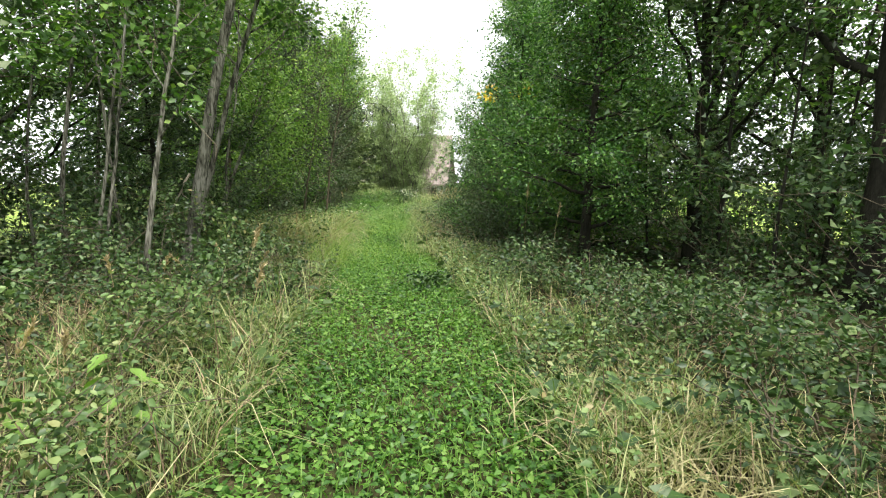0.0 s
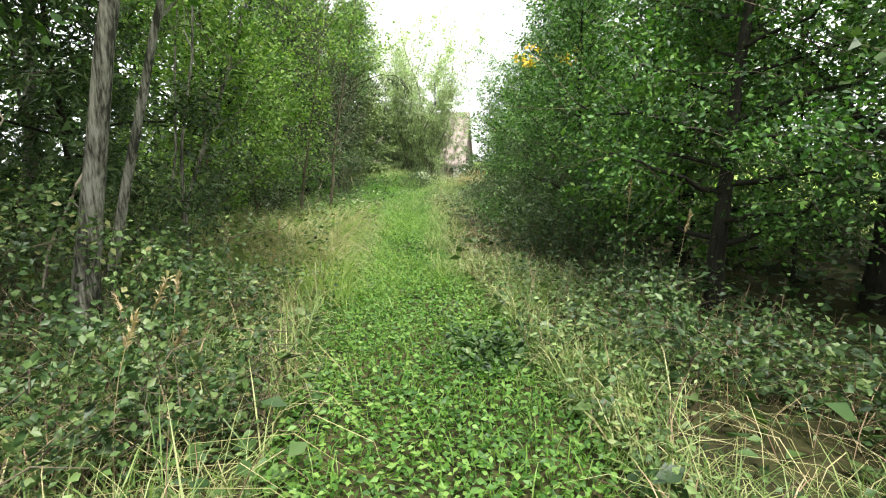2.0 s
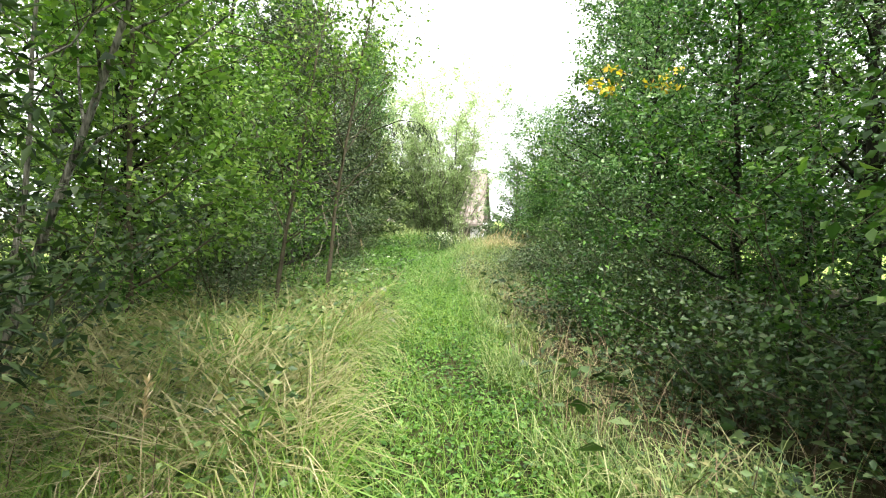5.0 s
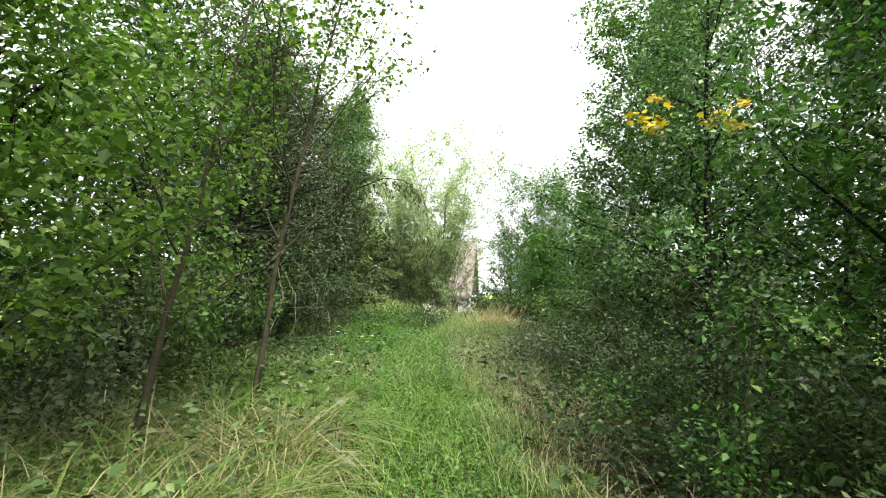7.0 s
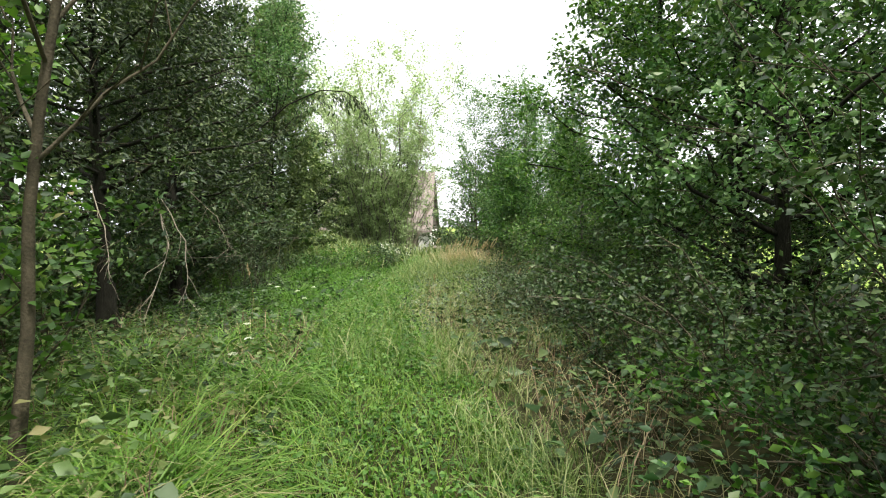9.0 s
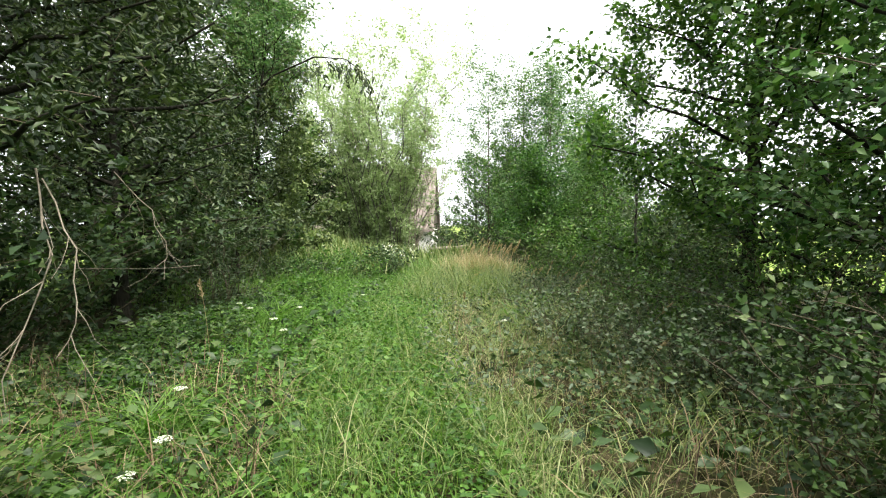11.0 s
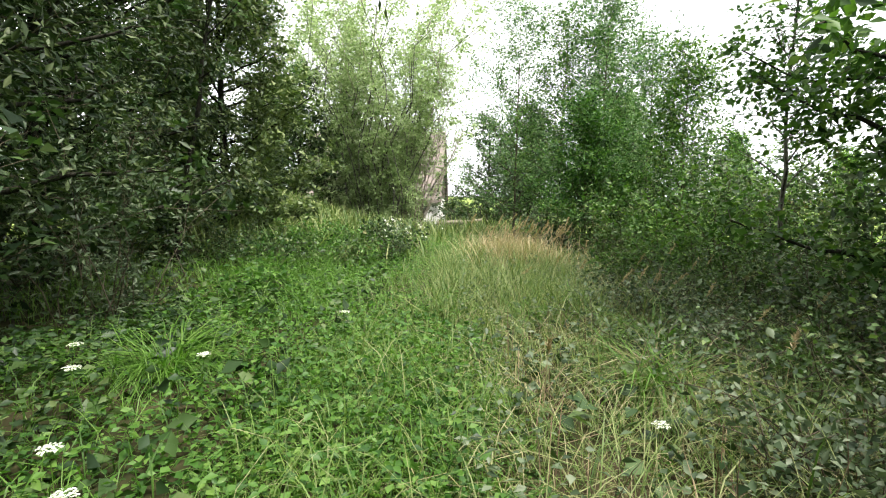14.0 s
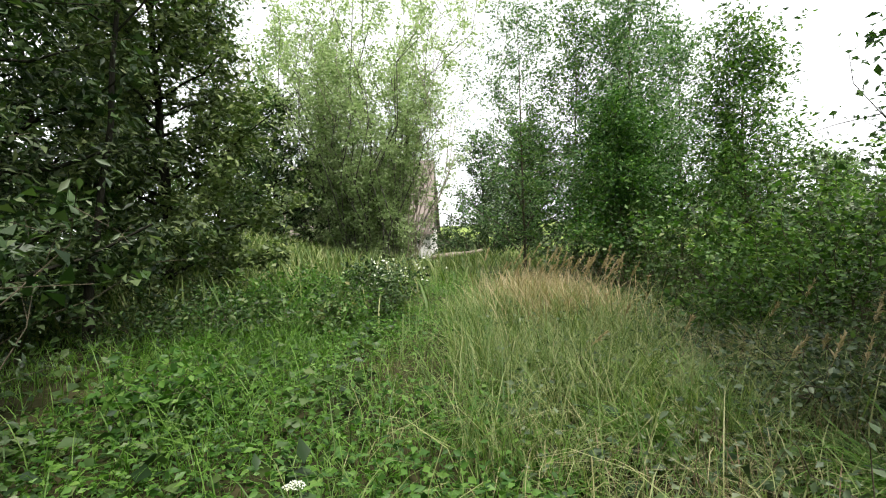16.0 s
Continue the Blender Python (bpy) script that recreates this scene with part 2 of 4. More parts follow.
LEAF_LOBED = (np.array([[0, 0, 0], [0.12, 0.42, 0.02], [0.45, 0.30, 0.05], [0.62, 0.50, -0.04], [0.72, 0.18, 0.02], [1, 0, -0.14],
                        [0.72, -0.18, 0.02], [0.62, -0.50, -0.04], [0.45, -0.30, 0.05], [0.12, -0.42, 0.02]]),
              np.array([[0, 2, 1], [0, 4, 2], [2, 4, 3], [0, 5, 4], [0, 6, 5], [0, 8, 6], [8, 7, 6], [0, 9, 8]]))


def leaf_cloud(name, pos, way, size, shape, material, rng, flat=0.55):
    """One mesh of leaves: pos (n, 3), way (n, 3) from stalk to tip, size (n)."""
    tv, tf = shape
    way = unit(way)
    up = np.array([0, 0, 1.0]) * flat + rng.normal(0, 0.65, way.shape)
    side = unit(np.cross(up, way))
    nor = np.cross(way, side)
    v = pos[:, None] + size[:, None, None] * (tv[None, :, :1] * way[:, None] + tv[None, :, 1:2] * side[:, None] + tv[None, :, 2:] * nor[:, None])
    f = (tf[None] + (np.arange(len(pos)) * len(tv))[:, None, None]).reshape(-1, tf.shape[1])
    return mesh_of(name, v.reshape(-1, 3), f, material)


def tubes(name, lines, radii, sides, material):
    """One mesh of tapered stems: lines (n, k, 3), radii (n, k)."""
    n, k, _ = lines.shape
    d = unit(np.gradient(lines, axis=1))
    ref = np.where(np.abs(d[..., 2:]) > 0.9, np.array([1.0, 0, 0]), np.array([0, 0, 1.0]))
    a = unit(np.cross(d, ref))
    b = np.cross(d, a)
    th = np.arange(sides) / sides * 2 * math.pi
    v = lines[:, :, None] + radii[:, :, None, None] * (np.cos(th)[:, None] * a[:, :, None] + np.sin(th)[:, None] * b[:, :, None])
    i = np.arange(n)[:, None, None] * k * sides + np.arange(k - 1)[None, :, None] * sides
    j, j2 = np.arange(sides)[None, None], (np.arange(sides) + 1)[None, None] % sides
    f = np.stack(np.broadcast_arrays(i + j, i + j2, i + j2 + sides, i + j + sides), -1).reshape(-1, 4)
    return mesh_of(name, v.reshape(-1, 3), f, material, smooth=True)


def along(lines, u):
    """Points at fractions u (n) of the lines (n, k, 3)."""
    k = lines.shape[1]
    s = np.clip(u * (k - 1), 0, k - 1.001)
    i = s.astype(int)
    w = (s - i)[:, None]
    r = np.arange(len(lines))
    return lines[r, i] * (1 - w) + lines[r, i + 1] * w


def ground_z(x, y):
    """The lie of the land: a slight rise, then level, a grassy bank and a shallow dip far ahead."""
    s = np.clip((np.asarray(y, float) + 1) / 6, 0, 1)
    far = np.clip((np.asarray(y, float) - 38) / 18, 0, 1)
    bank = 1.25 * np.exp(-(((np.asarray(x, float) + 8.2) / 3.6) ** 2) - ((np.asarray(y, float) - 42) / 7.0) ** 2)
    return bank + 0.18 * s * s * (3 - 2 * s) - 1.2 * far * far * (3 - 2 * far) + 0.035 * np.sin(0.9 * np.asarray(x) + 0.5) * np.sin(0.7 * np.asarray(y) + 1.1)


LINE_Y = np.array([-6, 0, 5, 8, 11, 15, 21, 30, 45])
LINE_X = np.array([-0.05, -0.03, -0.32, -0.75, -1.3, -1.3, -1.75, -0.7, 0.4])


def lane(y):
    """Where the trodden line runs."""
    return np.interp(y, LINE_Y, LINE_X)


def stem_line(rng, start, way, length, k=5, curve=0.0, wob=0.06):
    """A bent line of k points; curve > 0 bends it up, < 0 down."""
    s = np.linspace(0, 1, k)[:, None]
    p = np.asarray(start) + np.asarray(way) * length * s
    p = p + np.array([0, 0, 1.0]) * curve * length * s ** 2
    w = rng.normal(0, wob * length, (k, 3)) * s ** 0.7 * np.array([1, 1, 0.5])
    return p + w


def plant_leaves(rng, twigs, per, size, spread, droop):
    t = np.repeat(twigs, per, axis=0)
    u = rng.uniform(0.12, 1.0, len(t))
    p = along(t, u)
    d = unit(t[:, -1] - t[:, 0])
    away = rng.normal(0, 1, p.shape) * np.array([1, 1, 0.55])
    way = unit(d * 0.6 + unit(away) + np.array([0, 0, -droop]))
    return p + rng.normal(0, spread, p.shape), way, size * rng.uniform(0.4, 1.3, len(p))


def keep_clear(p, way, size, x, y):
    """Leaves that hang into the used lane are brushed off."""
    wx, wy = p[:, 0] + x, p[:, 1] + y
    off = np.minimum(np.abs(wx - lane(wy)), np.abs(wx - np.interp(wy, (0, 4.1, 7.3, 10.7, 14, 21), (0, -0.65, -1.18, -1.13, -1.46, -1.68))))
    bad = (wy > -1.5) & (wy < 23) & (((off < 0.62) & (p[:, 2] < 3.0)) | ((off < 0.95) & (p[:, 2] < 2.6) & (p[:, 2] > 0.5)) | ((off < 1.4) & (p[:, 2] > 1.2) & (p[:, 2] < 3.6)))
    return p[~bad], way[~bad], size[~bad]


def tree(x, y, height, radius, label, seed, category="tree", lean=(0, 0), first=0.25, limbs=14, reach=0.35, rise=40, curve=0.12, twigs=14, twig_len=0.75,
         leaves=14000, leaf=0.12, shape=LEAF_SIMPLE, leaf_mat=None, bark=None, crown_top=0.35, droop=0.3, spread=0.09, wob=0.012, group="", name="tree"):
    """A tree: tapered trunk, limbs, twigs and a crown of separate leaves. reach: the longest limb, as a part of the height; crown_top: the topmost limb, as a part of that."""
    rng = np.random.default_rng(seed)
    if shape is LEAF_SIMPLE and leaf > 0.11:
        shape, leaves, leaf = LEAF_FAR, round(leaves * 1.55), leaf * 0.86
    ob = tagged(new(name), label, category, group)
    ob.location = (x, y, float(ground_z(x, y)) - 0.04)
    k = 12
    s = np.linspace(0, 1, k)[:, None]
    line = np.concatenate([lean[0] * s ** 1.3, lean[1] * s ** 1.3, s * height], 1)
    line[1:, :2] += np.cumsum(rng.normal(0, wob * height / 3, (k - 1, 2)), 0)
    flare = 1 + 0.6 * np.exp(-s[:, 0] * 14)
    child("trunk", tubes("trunk", line[None], (radius * (1 - 0.9 * s[:, 0]) * flare)[None], 9, bark or M_BARK_DARK), ob)
    limb_lines, all_twigs = [], []
    for i in range(limbs):
        f = first + (0.97 - first) * (i + rng.uniform(0, 0.8)) / limbs
        a = i * 2.4 + rng.uniform(-0.5, 0.5)
        q = (f - first) / max(1e-6, 1 - first)
        length = height * reach * (1 - (1 - crown_top) * q) * (0.65 + 0.35 * math.sin(math.pi * min(1, q * 1.6 + 0.25))) * rng.uniform(0.75, 1.15)
        r = radians(rise + 25 * q + rng.uniform(-10, 10))
        way = np.array([math.cos(a) * math.cos(r), math.sin(a) * math.cos(r), math.sin(r)])
        start = along(line[None], np.array([f]))[0]
        ln = stem_line(rng, start, way, length, 6, curve, 0.05)
        limb_lines.append(ln)
        rad = max(0.006, radius * (1 - 0.85 * f) * 0.5)
        child("branch", tubes("branch", ln[None], (rad * np.linspace(1, 0.25, 6))[None], 5 if leaf < 0.14 else 3, bark or M_BARK_DARK), ob)
        m = max(3, int(twigs * (0.5 + 0.5 * length / (height * reach))))
        for u in np.linspace(0.22, 1.0, m):
            st = along(ln[None], np.array([u]))[0]
            base = unit(ln[-1] - ln[0])
            w = unit(base * 0.7 + rng.normal(0, 0.75, 3) * np.array([1, 1, 0.6]))
            all_twigs.append(stem_line(rng, st, w, twig_len * rng.uniform(0.55, 1.2), 4, -0.15 * droop, 0.08))
    for u in np.linspace(0.8, 1.0, 5):
        st = along(line[None], np.array([u]))[0]
        all_twigs.append(stem_line(rng, st, unit(rng.normal(0, 0.6, 3) + np.array([0, 0, 1.0])), twig_len, 4, 0, 0.08))
    tw = np.array(all_twigs)
    tagged(child("twig_spray", tubes("twig_spray", tw[:: 2 if leaf < 0.09 else 3 if leaf < 0.13 else 6, [0, 2, 3]], np.tile(np.linspace(1, 0.35, 3) * 0.006, (len(tw[:: 2 if leaf < 0.09 else 3 if leaf < 0.13 else 6]), 1)), 3, M_TWIG), ob), kind="stuff")
    p, w, sz = plant_leaves(rng, tw, max(4, round(0.76 * leaves / len(tw))), leaf, spread, droop)
    p[:, 2] = np.maximum(p[:, 2], 0.05)
    p, w, sz = keep_clear(p, w, sz, x, y)
    child("crown", leaf_cloud("crown", p, w, sz, shape, leaf_mat or M_LEAF_MAPLE, rng), ob)
    return ob


def bush(x, y, width, height, label, seed, category="bush", stems=16, twigs=14, twig_len=0.38, leaves=4000, leaf=0.085, shape=LEAF_SIMPLE, leaf_mat=None, stem_mat=None,
         arch=-0.35, droop=0.25, spread=0.05, depth=None, rise=(35, 85), stem_r=0.008, low=0.12, name="bush", group=""):
    """A many-stemmed bush: stems from a spread of roots, twigs along them, leaves along the twigs."""
    rng = np.random.default_rng(seed)
    if shape is LEAF_SIMPLE and leaf > 0.11:
        shape, leaves, leaf = LEAF_FAR, round(leaves * 1.55), leaf * 0.86
    ob = tagged(new(name), label, category, group)
    ob.location = (x, y, float(ground_z(x, y)) - 0.03)
    depth = depth or width
    lines, all_twigs = [], []
    for i in range(stems):
        a = rng.uniform(0, 2 * math.pi)
        rr = math.sqrt(rng.uniform(0, 1)) * 0.55
        st = np.array([math.cos(a) * rr * width / 2, math.sin(a) * rr * depth / 2, 0])
        r = radians(rng.uniform(*rise))
        a2 = a + rng.normal(0, 0.7)
        way = np.array([math.cos(a2) * math.cos(r), math.sin(a2) * math.cos(r) * depth / width, math.sin(r)])
        length = height * rng.uniform(0.7, 1.15) / max(0.35, math.sin(r) + arch * 0.6)
        length = min(length, 1.25 * height + 0.3 * width)
        ln = stem_line(rng, st, way, length, 7, arch, 0.05)
        if y < 26 and np.min(np.abs(x + ln[:, 0] - lane(y + ln[:, 1]))) < 0.75:
            ln[1:] = ln[0] + (ln[1:] - ln[0]) * 0.5
        ln[:, 2] = np.maximum(ln[:, 2], 0.04)
        lines.append(ln)
        for u in np.linspace(low, 1.0, twigs):
            q = along(ln[None], np.array([u]))[0]
            w = unit(rng.normal(0, 1, 3) * np.array([1, 1, 0.5]) + np.array([0, 0, 0.35]))
            all_twigs.append(stem_line(rng, q, w, twig_len * rng.uniform(0.5, 1.2), 4, -0.2 * droop, 0.08))
    ls, tw = np.array(lines), np.array(all_twigs)
    for ln in ls:
        child("stem", tubes("stem", ln[None], (np.linspace(1, 0.3, 7) * stem_r)[None], 5, stem_mat or M_TWIG), ob)
    tagged(child("twig_spray", tubes("twig_spray", tw[::3, [0, 2, 3]], np.tile(np.linspace(1, 0.4, 3) * 0.0035, (len(tw[::3]), 1)), 3, stem_mat or M_TWIG), ob), kind="stuff")
    p, w, sz = plant_leaves(rng, tw, max(3, round(0.59 * leaves / len(tw))), leaf, spread, droop)
    p[:, 2] = np.maximum(p[:, 2], 0.03)
    p, w, sz = keep_clear(p, w, sz, x, y)
    child("foliage", leaf_cloud("foliage", p, w, sz, shape, leaf_mat or M_LEAF_BRAMBLE, rng), ob)
    return ob


def blades(name, bx, by, height, width, bend, material, rng, heading=None):
    """One mesh of bending grass blades."""
    n = len(bx)
    a = rng.uniform(0, 2 * math.pi, n) if heading is None else heading + rng.normal(0, 0.7, n)
    d = np.stack([np.cos(a), np.sin(a), 0 * a], 1)
    side = np.stack([-np.sin(a), np.cos(a), 0 * a], 1)
    twist = rng.uniform(-0.8, 0.8, n)[:, None]
    side = unit(side + d * twist)
    base = np.stack([bx, by, ground_z(bx, by) - 0.01], 1)
    rows = []
    for s, wf in ((0, 0.75), (0.38, 1.0), (0.72, 0.75), (1, 0)):
        drop = np.clip(bend * s, 0, 2.3)
        p = base + (d * (np.sin(drop) * s)[:, None] + np.array([0, 0, 1.0]) * (np.cos(drop * 0.9) * s)[:, None]) * height[:, None]
        if wf:
            rows += [p - side * (width * wf / 2)[:, None], p + side * (width * wf / 2)[:, None]]
        else:
            rows.append(p)
    v = np.stack(rows, 1).reshape(-1, 3)
    o = (np.arange(n) * 7)[:, None]
    quads = np.concatenate([o + np.array([[0, 1, 3, 2]]), o + np.array([[2, 3, 5, 4]])])
    return mesh_of(name, v, [quads, o + np.array([[4, 5, 6]])], material)


# ---- ground: one sheet to the horizon ----
gx = np.concatenate([-np.geomspace(900, 16, 12), np.linspace(-14, 14, 57), np.geomspace(16, 900, 12)])
gy = np.concatenate([-np.geomspace(900, 12, 12), np.linspace(-10, 60, 141), np.geomspace(62, 1500, 12)])
GX, GY = np.meshgrid(gx, gy)
gv = np.stack([GX, GY, ground_z(GX, GY)], -1).reshape(-1, 3)
gi = (np.arange(len(gy) - 1)[:, None] * len(gx) + np.arange(len(gx) - 1)[None]).ravel()
ground = new("ground", mesh_of("ground", gv, np.stack([gi, gi + 1, gi + 1 + len(gx), gi + len(gx)], 1), M_GROUND, smooth=True))
tagged(ground, "dark woodland litter turning to bright meadow outside the trees", "ground", kind="structure")
# ---- first stretch, the thicket of pale stems ----
GREY = dict(bark=M_BARK_GREY, leaf_mat=M_LEAF_MAPLE, group="pale-stemmed trees beside the lane", leaf=0.095, reach=0.24, rise=35)
tree(-3.25, 6.5, 9, 0.085, "stout grey ridged tree stem leaning over the brambles", 11, lean=(2.3, 0.2), first=0.4, limbs=18, leaves=11000, wob=0.006, **GREY)
tree(-3.6, 7.3, 7.5, 0.05, "slender pale leaning stem with sparse leaves", 12, lean=(2.6, 0.1), first=0.35, limbs=18, leaves=8000, wob=0.006, **GREY)
tree(-6.6, 10.2, 10, 0.10, "pale upright tree stem in the thicket", 13, lean=(0.9, 0), first=0.22, limbs=20, leaves=12500, **GREY)
tree(-5.7, 5.8, 9, 0.10, "pale grey tree stem with leafy crown", 14, lean=(0.9, 0.3), first=0.22, limbs=20, leaves=12500, **GREY)
tree(-7.2, 7.6, 10, 0.12, "grey tree stem with leafy crown", 15, lean=(0.6, 0), first=0.15, limbs=22, leaves=13000, **GREY)
tree(-4.6, 3.6, 9, 0.09, "slim grey tree stem with hanging leaves", 20, lean=(-0.5, 0.6), first=0.35, limbs=18, leaves=9000, **GREY)
tree(-4.5, 10.2, 8, 0.035, "thin pale tree stem leaning out with light green leaves", 16, lean=(3.3, 0.3), first=0.24, limbs=22, reach=0.24, leaves=11000, leaf=0.078, bark=M_BARK_GREY, leaf_mat=M_LEAF_LIGHT)
tree(-6.0, 14, 9, 0.1, "young tree with mid-green leaves", 17, lean=(0.5, 0), first=0.08, limbs=34, reach=0.27, leaves=15000, leaf=0.1, leaf_mat=M_LEAF_LIGHT)
tree(-5.4, 16.0, 8.2, 0.07, "young tree with dull green crown in the thicket", 18, first=0.06, limbs=34, reach=0.26, rise=25, leaves=14000, leaf=0.1, leaf_mat=M_LEAF_MAPLE)
# the last four stand unseen behind the start, added to close off light
for i, (x, y, h) in enumerate(((-10, 11, 12), (-9.5, 17, 12), (-10, 5, 12), (-12.5, 24, 12), (-9.4, 30, 10.5), (-9, -1, 11), (-5, -3.5, 10), (5, -4, 10), (0, -9, 10))):
    tree(x, y, h, 0.16, "tall leafy tree of the thicket and its unseen closure", 181 + i, first=0.06, limbs=30, reach=0.34, rise=25, leaves=8000 if i < 5 else 2500, leaf=0.22, group="thicket trees")
tree(-5.2, 12.8, 7.8, 0.04, "young tree with light green airy crown", 19, lean=(0.3, 0), first=0.08, limbs=38, reach=0.27, rise=25, bark=M_TWIG, leaves=25000, leaf=0.09, leaf_mat=M_LEAF_LIGHT)
# a dark fine-leaved tree behind the two leaning stems
tree(-4.6, 8.4, 7.5, 0.05, "dark tree with drooping layered sprays in the thicket", 21, first=0.1, limbs=44, reach=0.21, rise=0, curve=-0.06, twigs=16, leaves=34000, leaf=0.12, shape=LEAF_NARROW, leaf_mat=M_LEAF_DARK_AND_SHADED, crown_top=0.3)
# low scrub filling the thicket floor, its shade put into dark leaf colour
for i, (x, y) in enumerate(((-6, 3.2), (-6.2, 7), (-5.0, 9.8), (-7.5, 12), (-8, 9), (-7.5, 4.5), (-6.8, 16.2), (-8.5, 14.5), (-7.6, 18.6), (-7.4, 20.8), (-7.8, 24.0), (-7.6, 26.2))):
    bush(x, y, 2.6, 2.3, "hazel scrub with shade put into its dark green leaves", 231 + i, leaves=3600, leaf=0.12, leaf_mat=M_LEAF_DARK_AND_SHADED, name="hazel_bush", category="bush", group="scrub in the thicket", arch=-0.2)

# hazel added to close bright gaps; the wood's shade sits in its leaf colour
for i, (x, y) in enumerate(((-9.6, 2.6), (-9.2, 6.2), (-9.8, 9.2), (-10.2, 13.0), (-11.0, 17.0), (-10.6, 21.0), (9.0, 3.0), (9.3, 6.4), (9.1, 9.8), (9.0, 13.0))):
    bush(x, y, 3.4, 4.2, "tall dense hazel closing the thicket", 361 + i, stems=14, twigs=12, twig_len=0.7, leaves=3600, leaf=0.22, leaf_mat=M_LEAF_DARK_AND_SHADED, name="hazel_bush", group="scrub in the thicket", arch=-0.15, spread=0.1)

# hornbeam and maples on the other side
tree(2.4, 7.9, 6.6, 0.08, "dense dark green hornbeam with layered leafy sprays", 31, first=0.1, limbs=44, reach=0.25, rise=6, curve=0.05, twigs=16, leaves=50000, leaf=0.056, leaf_mat=M_LEAF_HORNBEAM, crown_top=0.35, name="hornbeam")
tree(3.0, 10.0, 6.5, 0.08, "dense green hornbeam with layered leafy sprays", 36, first=0.03, limbs=40, reach=0.25, rise=8, curve=0.05, twigs=16, leaves=20000, leaf=0.11, crown_top=0.35, name="hornbeam")
tree(4.1, 7.9, 8.5, 0.11, "dark-barked spreading maple with forked limbs", 32, first=0.16, limbs=24, reach=0.36, rise=50, leaf_mat=M_LEAF_DARK_AND_SHADED, leaves=11000, leaf=0.11, name="maple")
tree(4.7, 5.3, 9, 0.16, "dark-barked maple with a stout trunk", 33, lean=(0.5, 0.2), first=0.22, limbs=18, reach=0.36, rise=38, leaf_mat=M_LEAF_DARK_AND_SHADED, leaves=11000, leaf=0.11, name="maple")
for i, (x, y, h) in enumerate(((7.2, 9.4, 10), (7.5, 4.0, 10), (6.6, 11.8, 9), (8.6, 7.0, 10), (8.0, 14.0, 9), (8.2, 18.5, 8))):
    tree(x, y, h, 0.14, "leafy tree at the wood's edge", 331 + i, first=0.12, limbs=26, reach=0.34, rise=25, leaves=9000, leaf=0.16, group="wood's edge trees")
# scrub under the maples, darkened in the leaf colour for their shade
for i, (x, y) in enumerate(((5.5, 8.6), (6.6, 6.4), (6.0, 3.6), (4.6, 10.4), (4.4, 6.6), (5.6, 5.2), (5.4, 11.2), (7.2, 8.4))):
    bush(x, y, 2.4, 2.5, "hazel scrub with shade put into its dark green leaves", 251 + i, leaves=4200, leaf=0.12, leaf_mat=M_LEAF_DARK_AND_SHADED, name="hazel_bush", group="scrub in the thicket", arch=-0.2)

# ---- second stretch ----
tree(2.2, 12.6, 5.6, 0.06, "leafy green maple reaching over the lane", 41, first=0.04, limbs=34, reach=0.30, rise=22, leaves=30000, leaf=0.068, leaf_mat=M_LEAF_HORNBEAM, name="maple")
yellow_tree = tree(2.9, 17.2, 7.2, 0.09, "dense green tree with one yellowed branch", 42, first=0.08, limbs=36, reach=0.34, rise=26, leaf_mat=M_LEAF_POPLAR, leaf=0.086, leaves=21000, crown_top=0.7)
tree(5.0, 14.2, 8.0, 0.11, "leafy tree with dark stem and shaded crown", 43, first=0.1, limbs=26, reach=0.33, leaf_mat=M_LEAF_DARK_AND_SHADED, leaves=11000)
tree(4.0, 19.4, 8.4, 0.1, "leafy tree with dark stem and grey-green crown", 47, first=0.05, limbs=46, reach=0.29, rise=18, twigs=16, leaves=32000, leaf=0.085, crown_top=0.8, leaf_mat=M_LEAF_HORNBEAM)
tree(4.1, 22.3, 9.2, 0.1, "leafy tree with airy bright green crown over the clearing", 49, first=0.06, limbs=64, reach=0.30, rise=14, twigs=20, leaves=64000, leaf=0.108, crown_top=1.0, leaf_mat=M_LEAF_MAPLE)
tree(-5.9, 33.9, 9.8, 0.07, "tall thin poplar with sparse silvery leaves", 48, first=0.35, limbs=26, reach=0.2, rise=45, leaf_mat=M_LEAF_POPLAR, leaf=0.12, leaves=8000, name="poplar")
for i, (x, y, h) in enumerate(((5.6, 16.6, 8.0), (6.4, 20.8, 7.5))):
    tree(x, y, h, 0.11, "dark leafy tree closing the wood's edge", 341 + i, first=0.05, limbs=32, reach=0.36, rise=20, leaves=11000, leaf=0.16, leaf_mat=M_LEAF_DARK_AND_SHADED, crown_top=0.6, group="wood's edge trees")
for i, (x, y, h) in enumerate(((-8.0, 28.8, 11.0), (-8.8, 32.4, 9.0), (-7.7, 25.2, 10.5))):
    tree(x, y, h, 0.14, "dark leafy tree behind the sallows", 346 + i, first=0.04, limbs=40, reach=0.32, rise=18, leaves=14000, leaf=0.19, leaf_mat=M_LEAF_DARK_AND_SHADED, crown_top=0.7, group="thicket trees")
tree(6.2, 18.6, 7.5, 0.11, "leafy tree with dark stem", 44, first=0.06, limbs=28, reach=0.34, leaves=11000, leaf=0.14)
tree(-3.45, 13.0, 5.2, 0.032, "slender young aspen with round leaves", 45, lean=(0.9, 0.4), first=0.22, limbs=16, reach=0.24, leaf_mat=M_LEAF_LIGHT, leaf=0.07, leaves=5000, bark=M_TWIG, name="aspen")
tree(-3.2, 14.6, 6.2, 0.035, "slender young aspen with round leaves", 46, lean=(1.1, 0.1), first=0.3, limbs=20, reach=0.28, crown_top=0.7, leaf_mat=M_LEAF_LIGHT, leaf=0.07, leaves=6500, bark=M_TWIG, name="aspen")
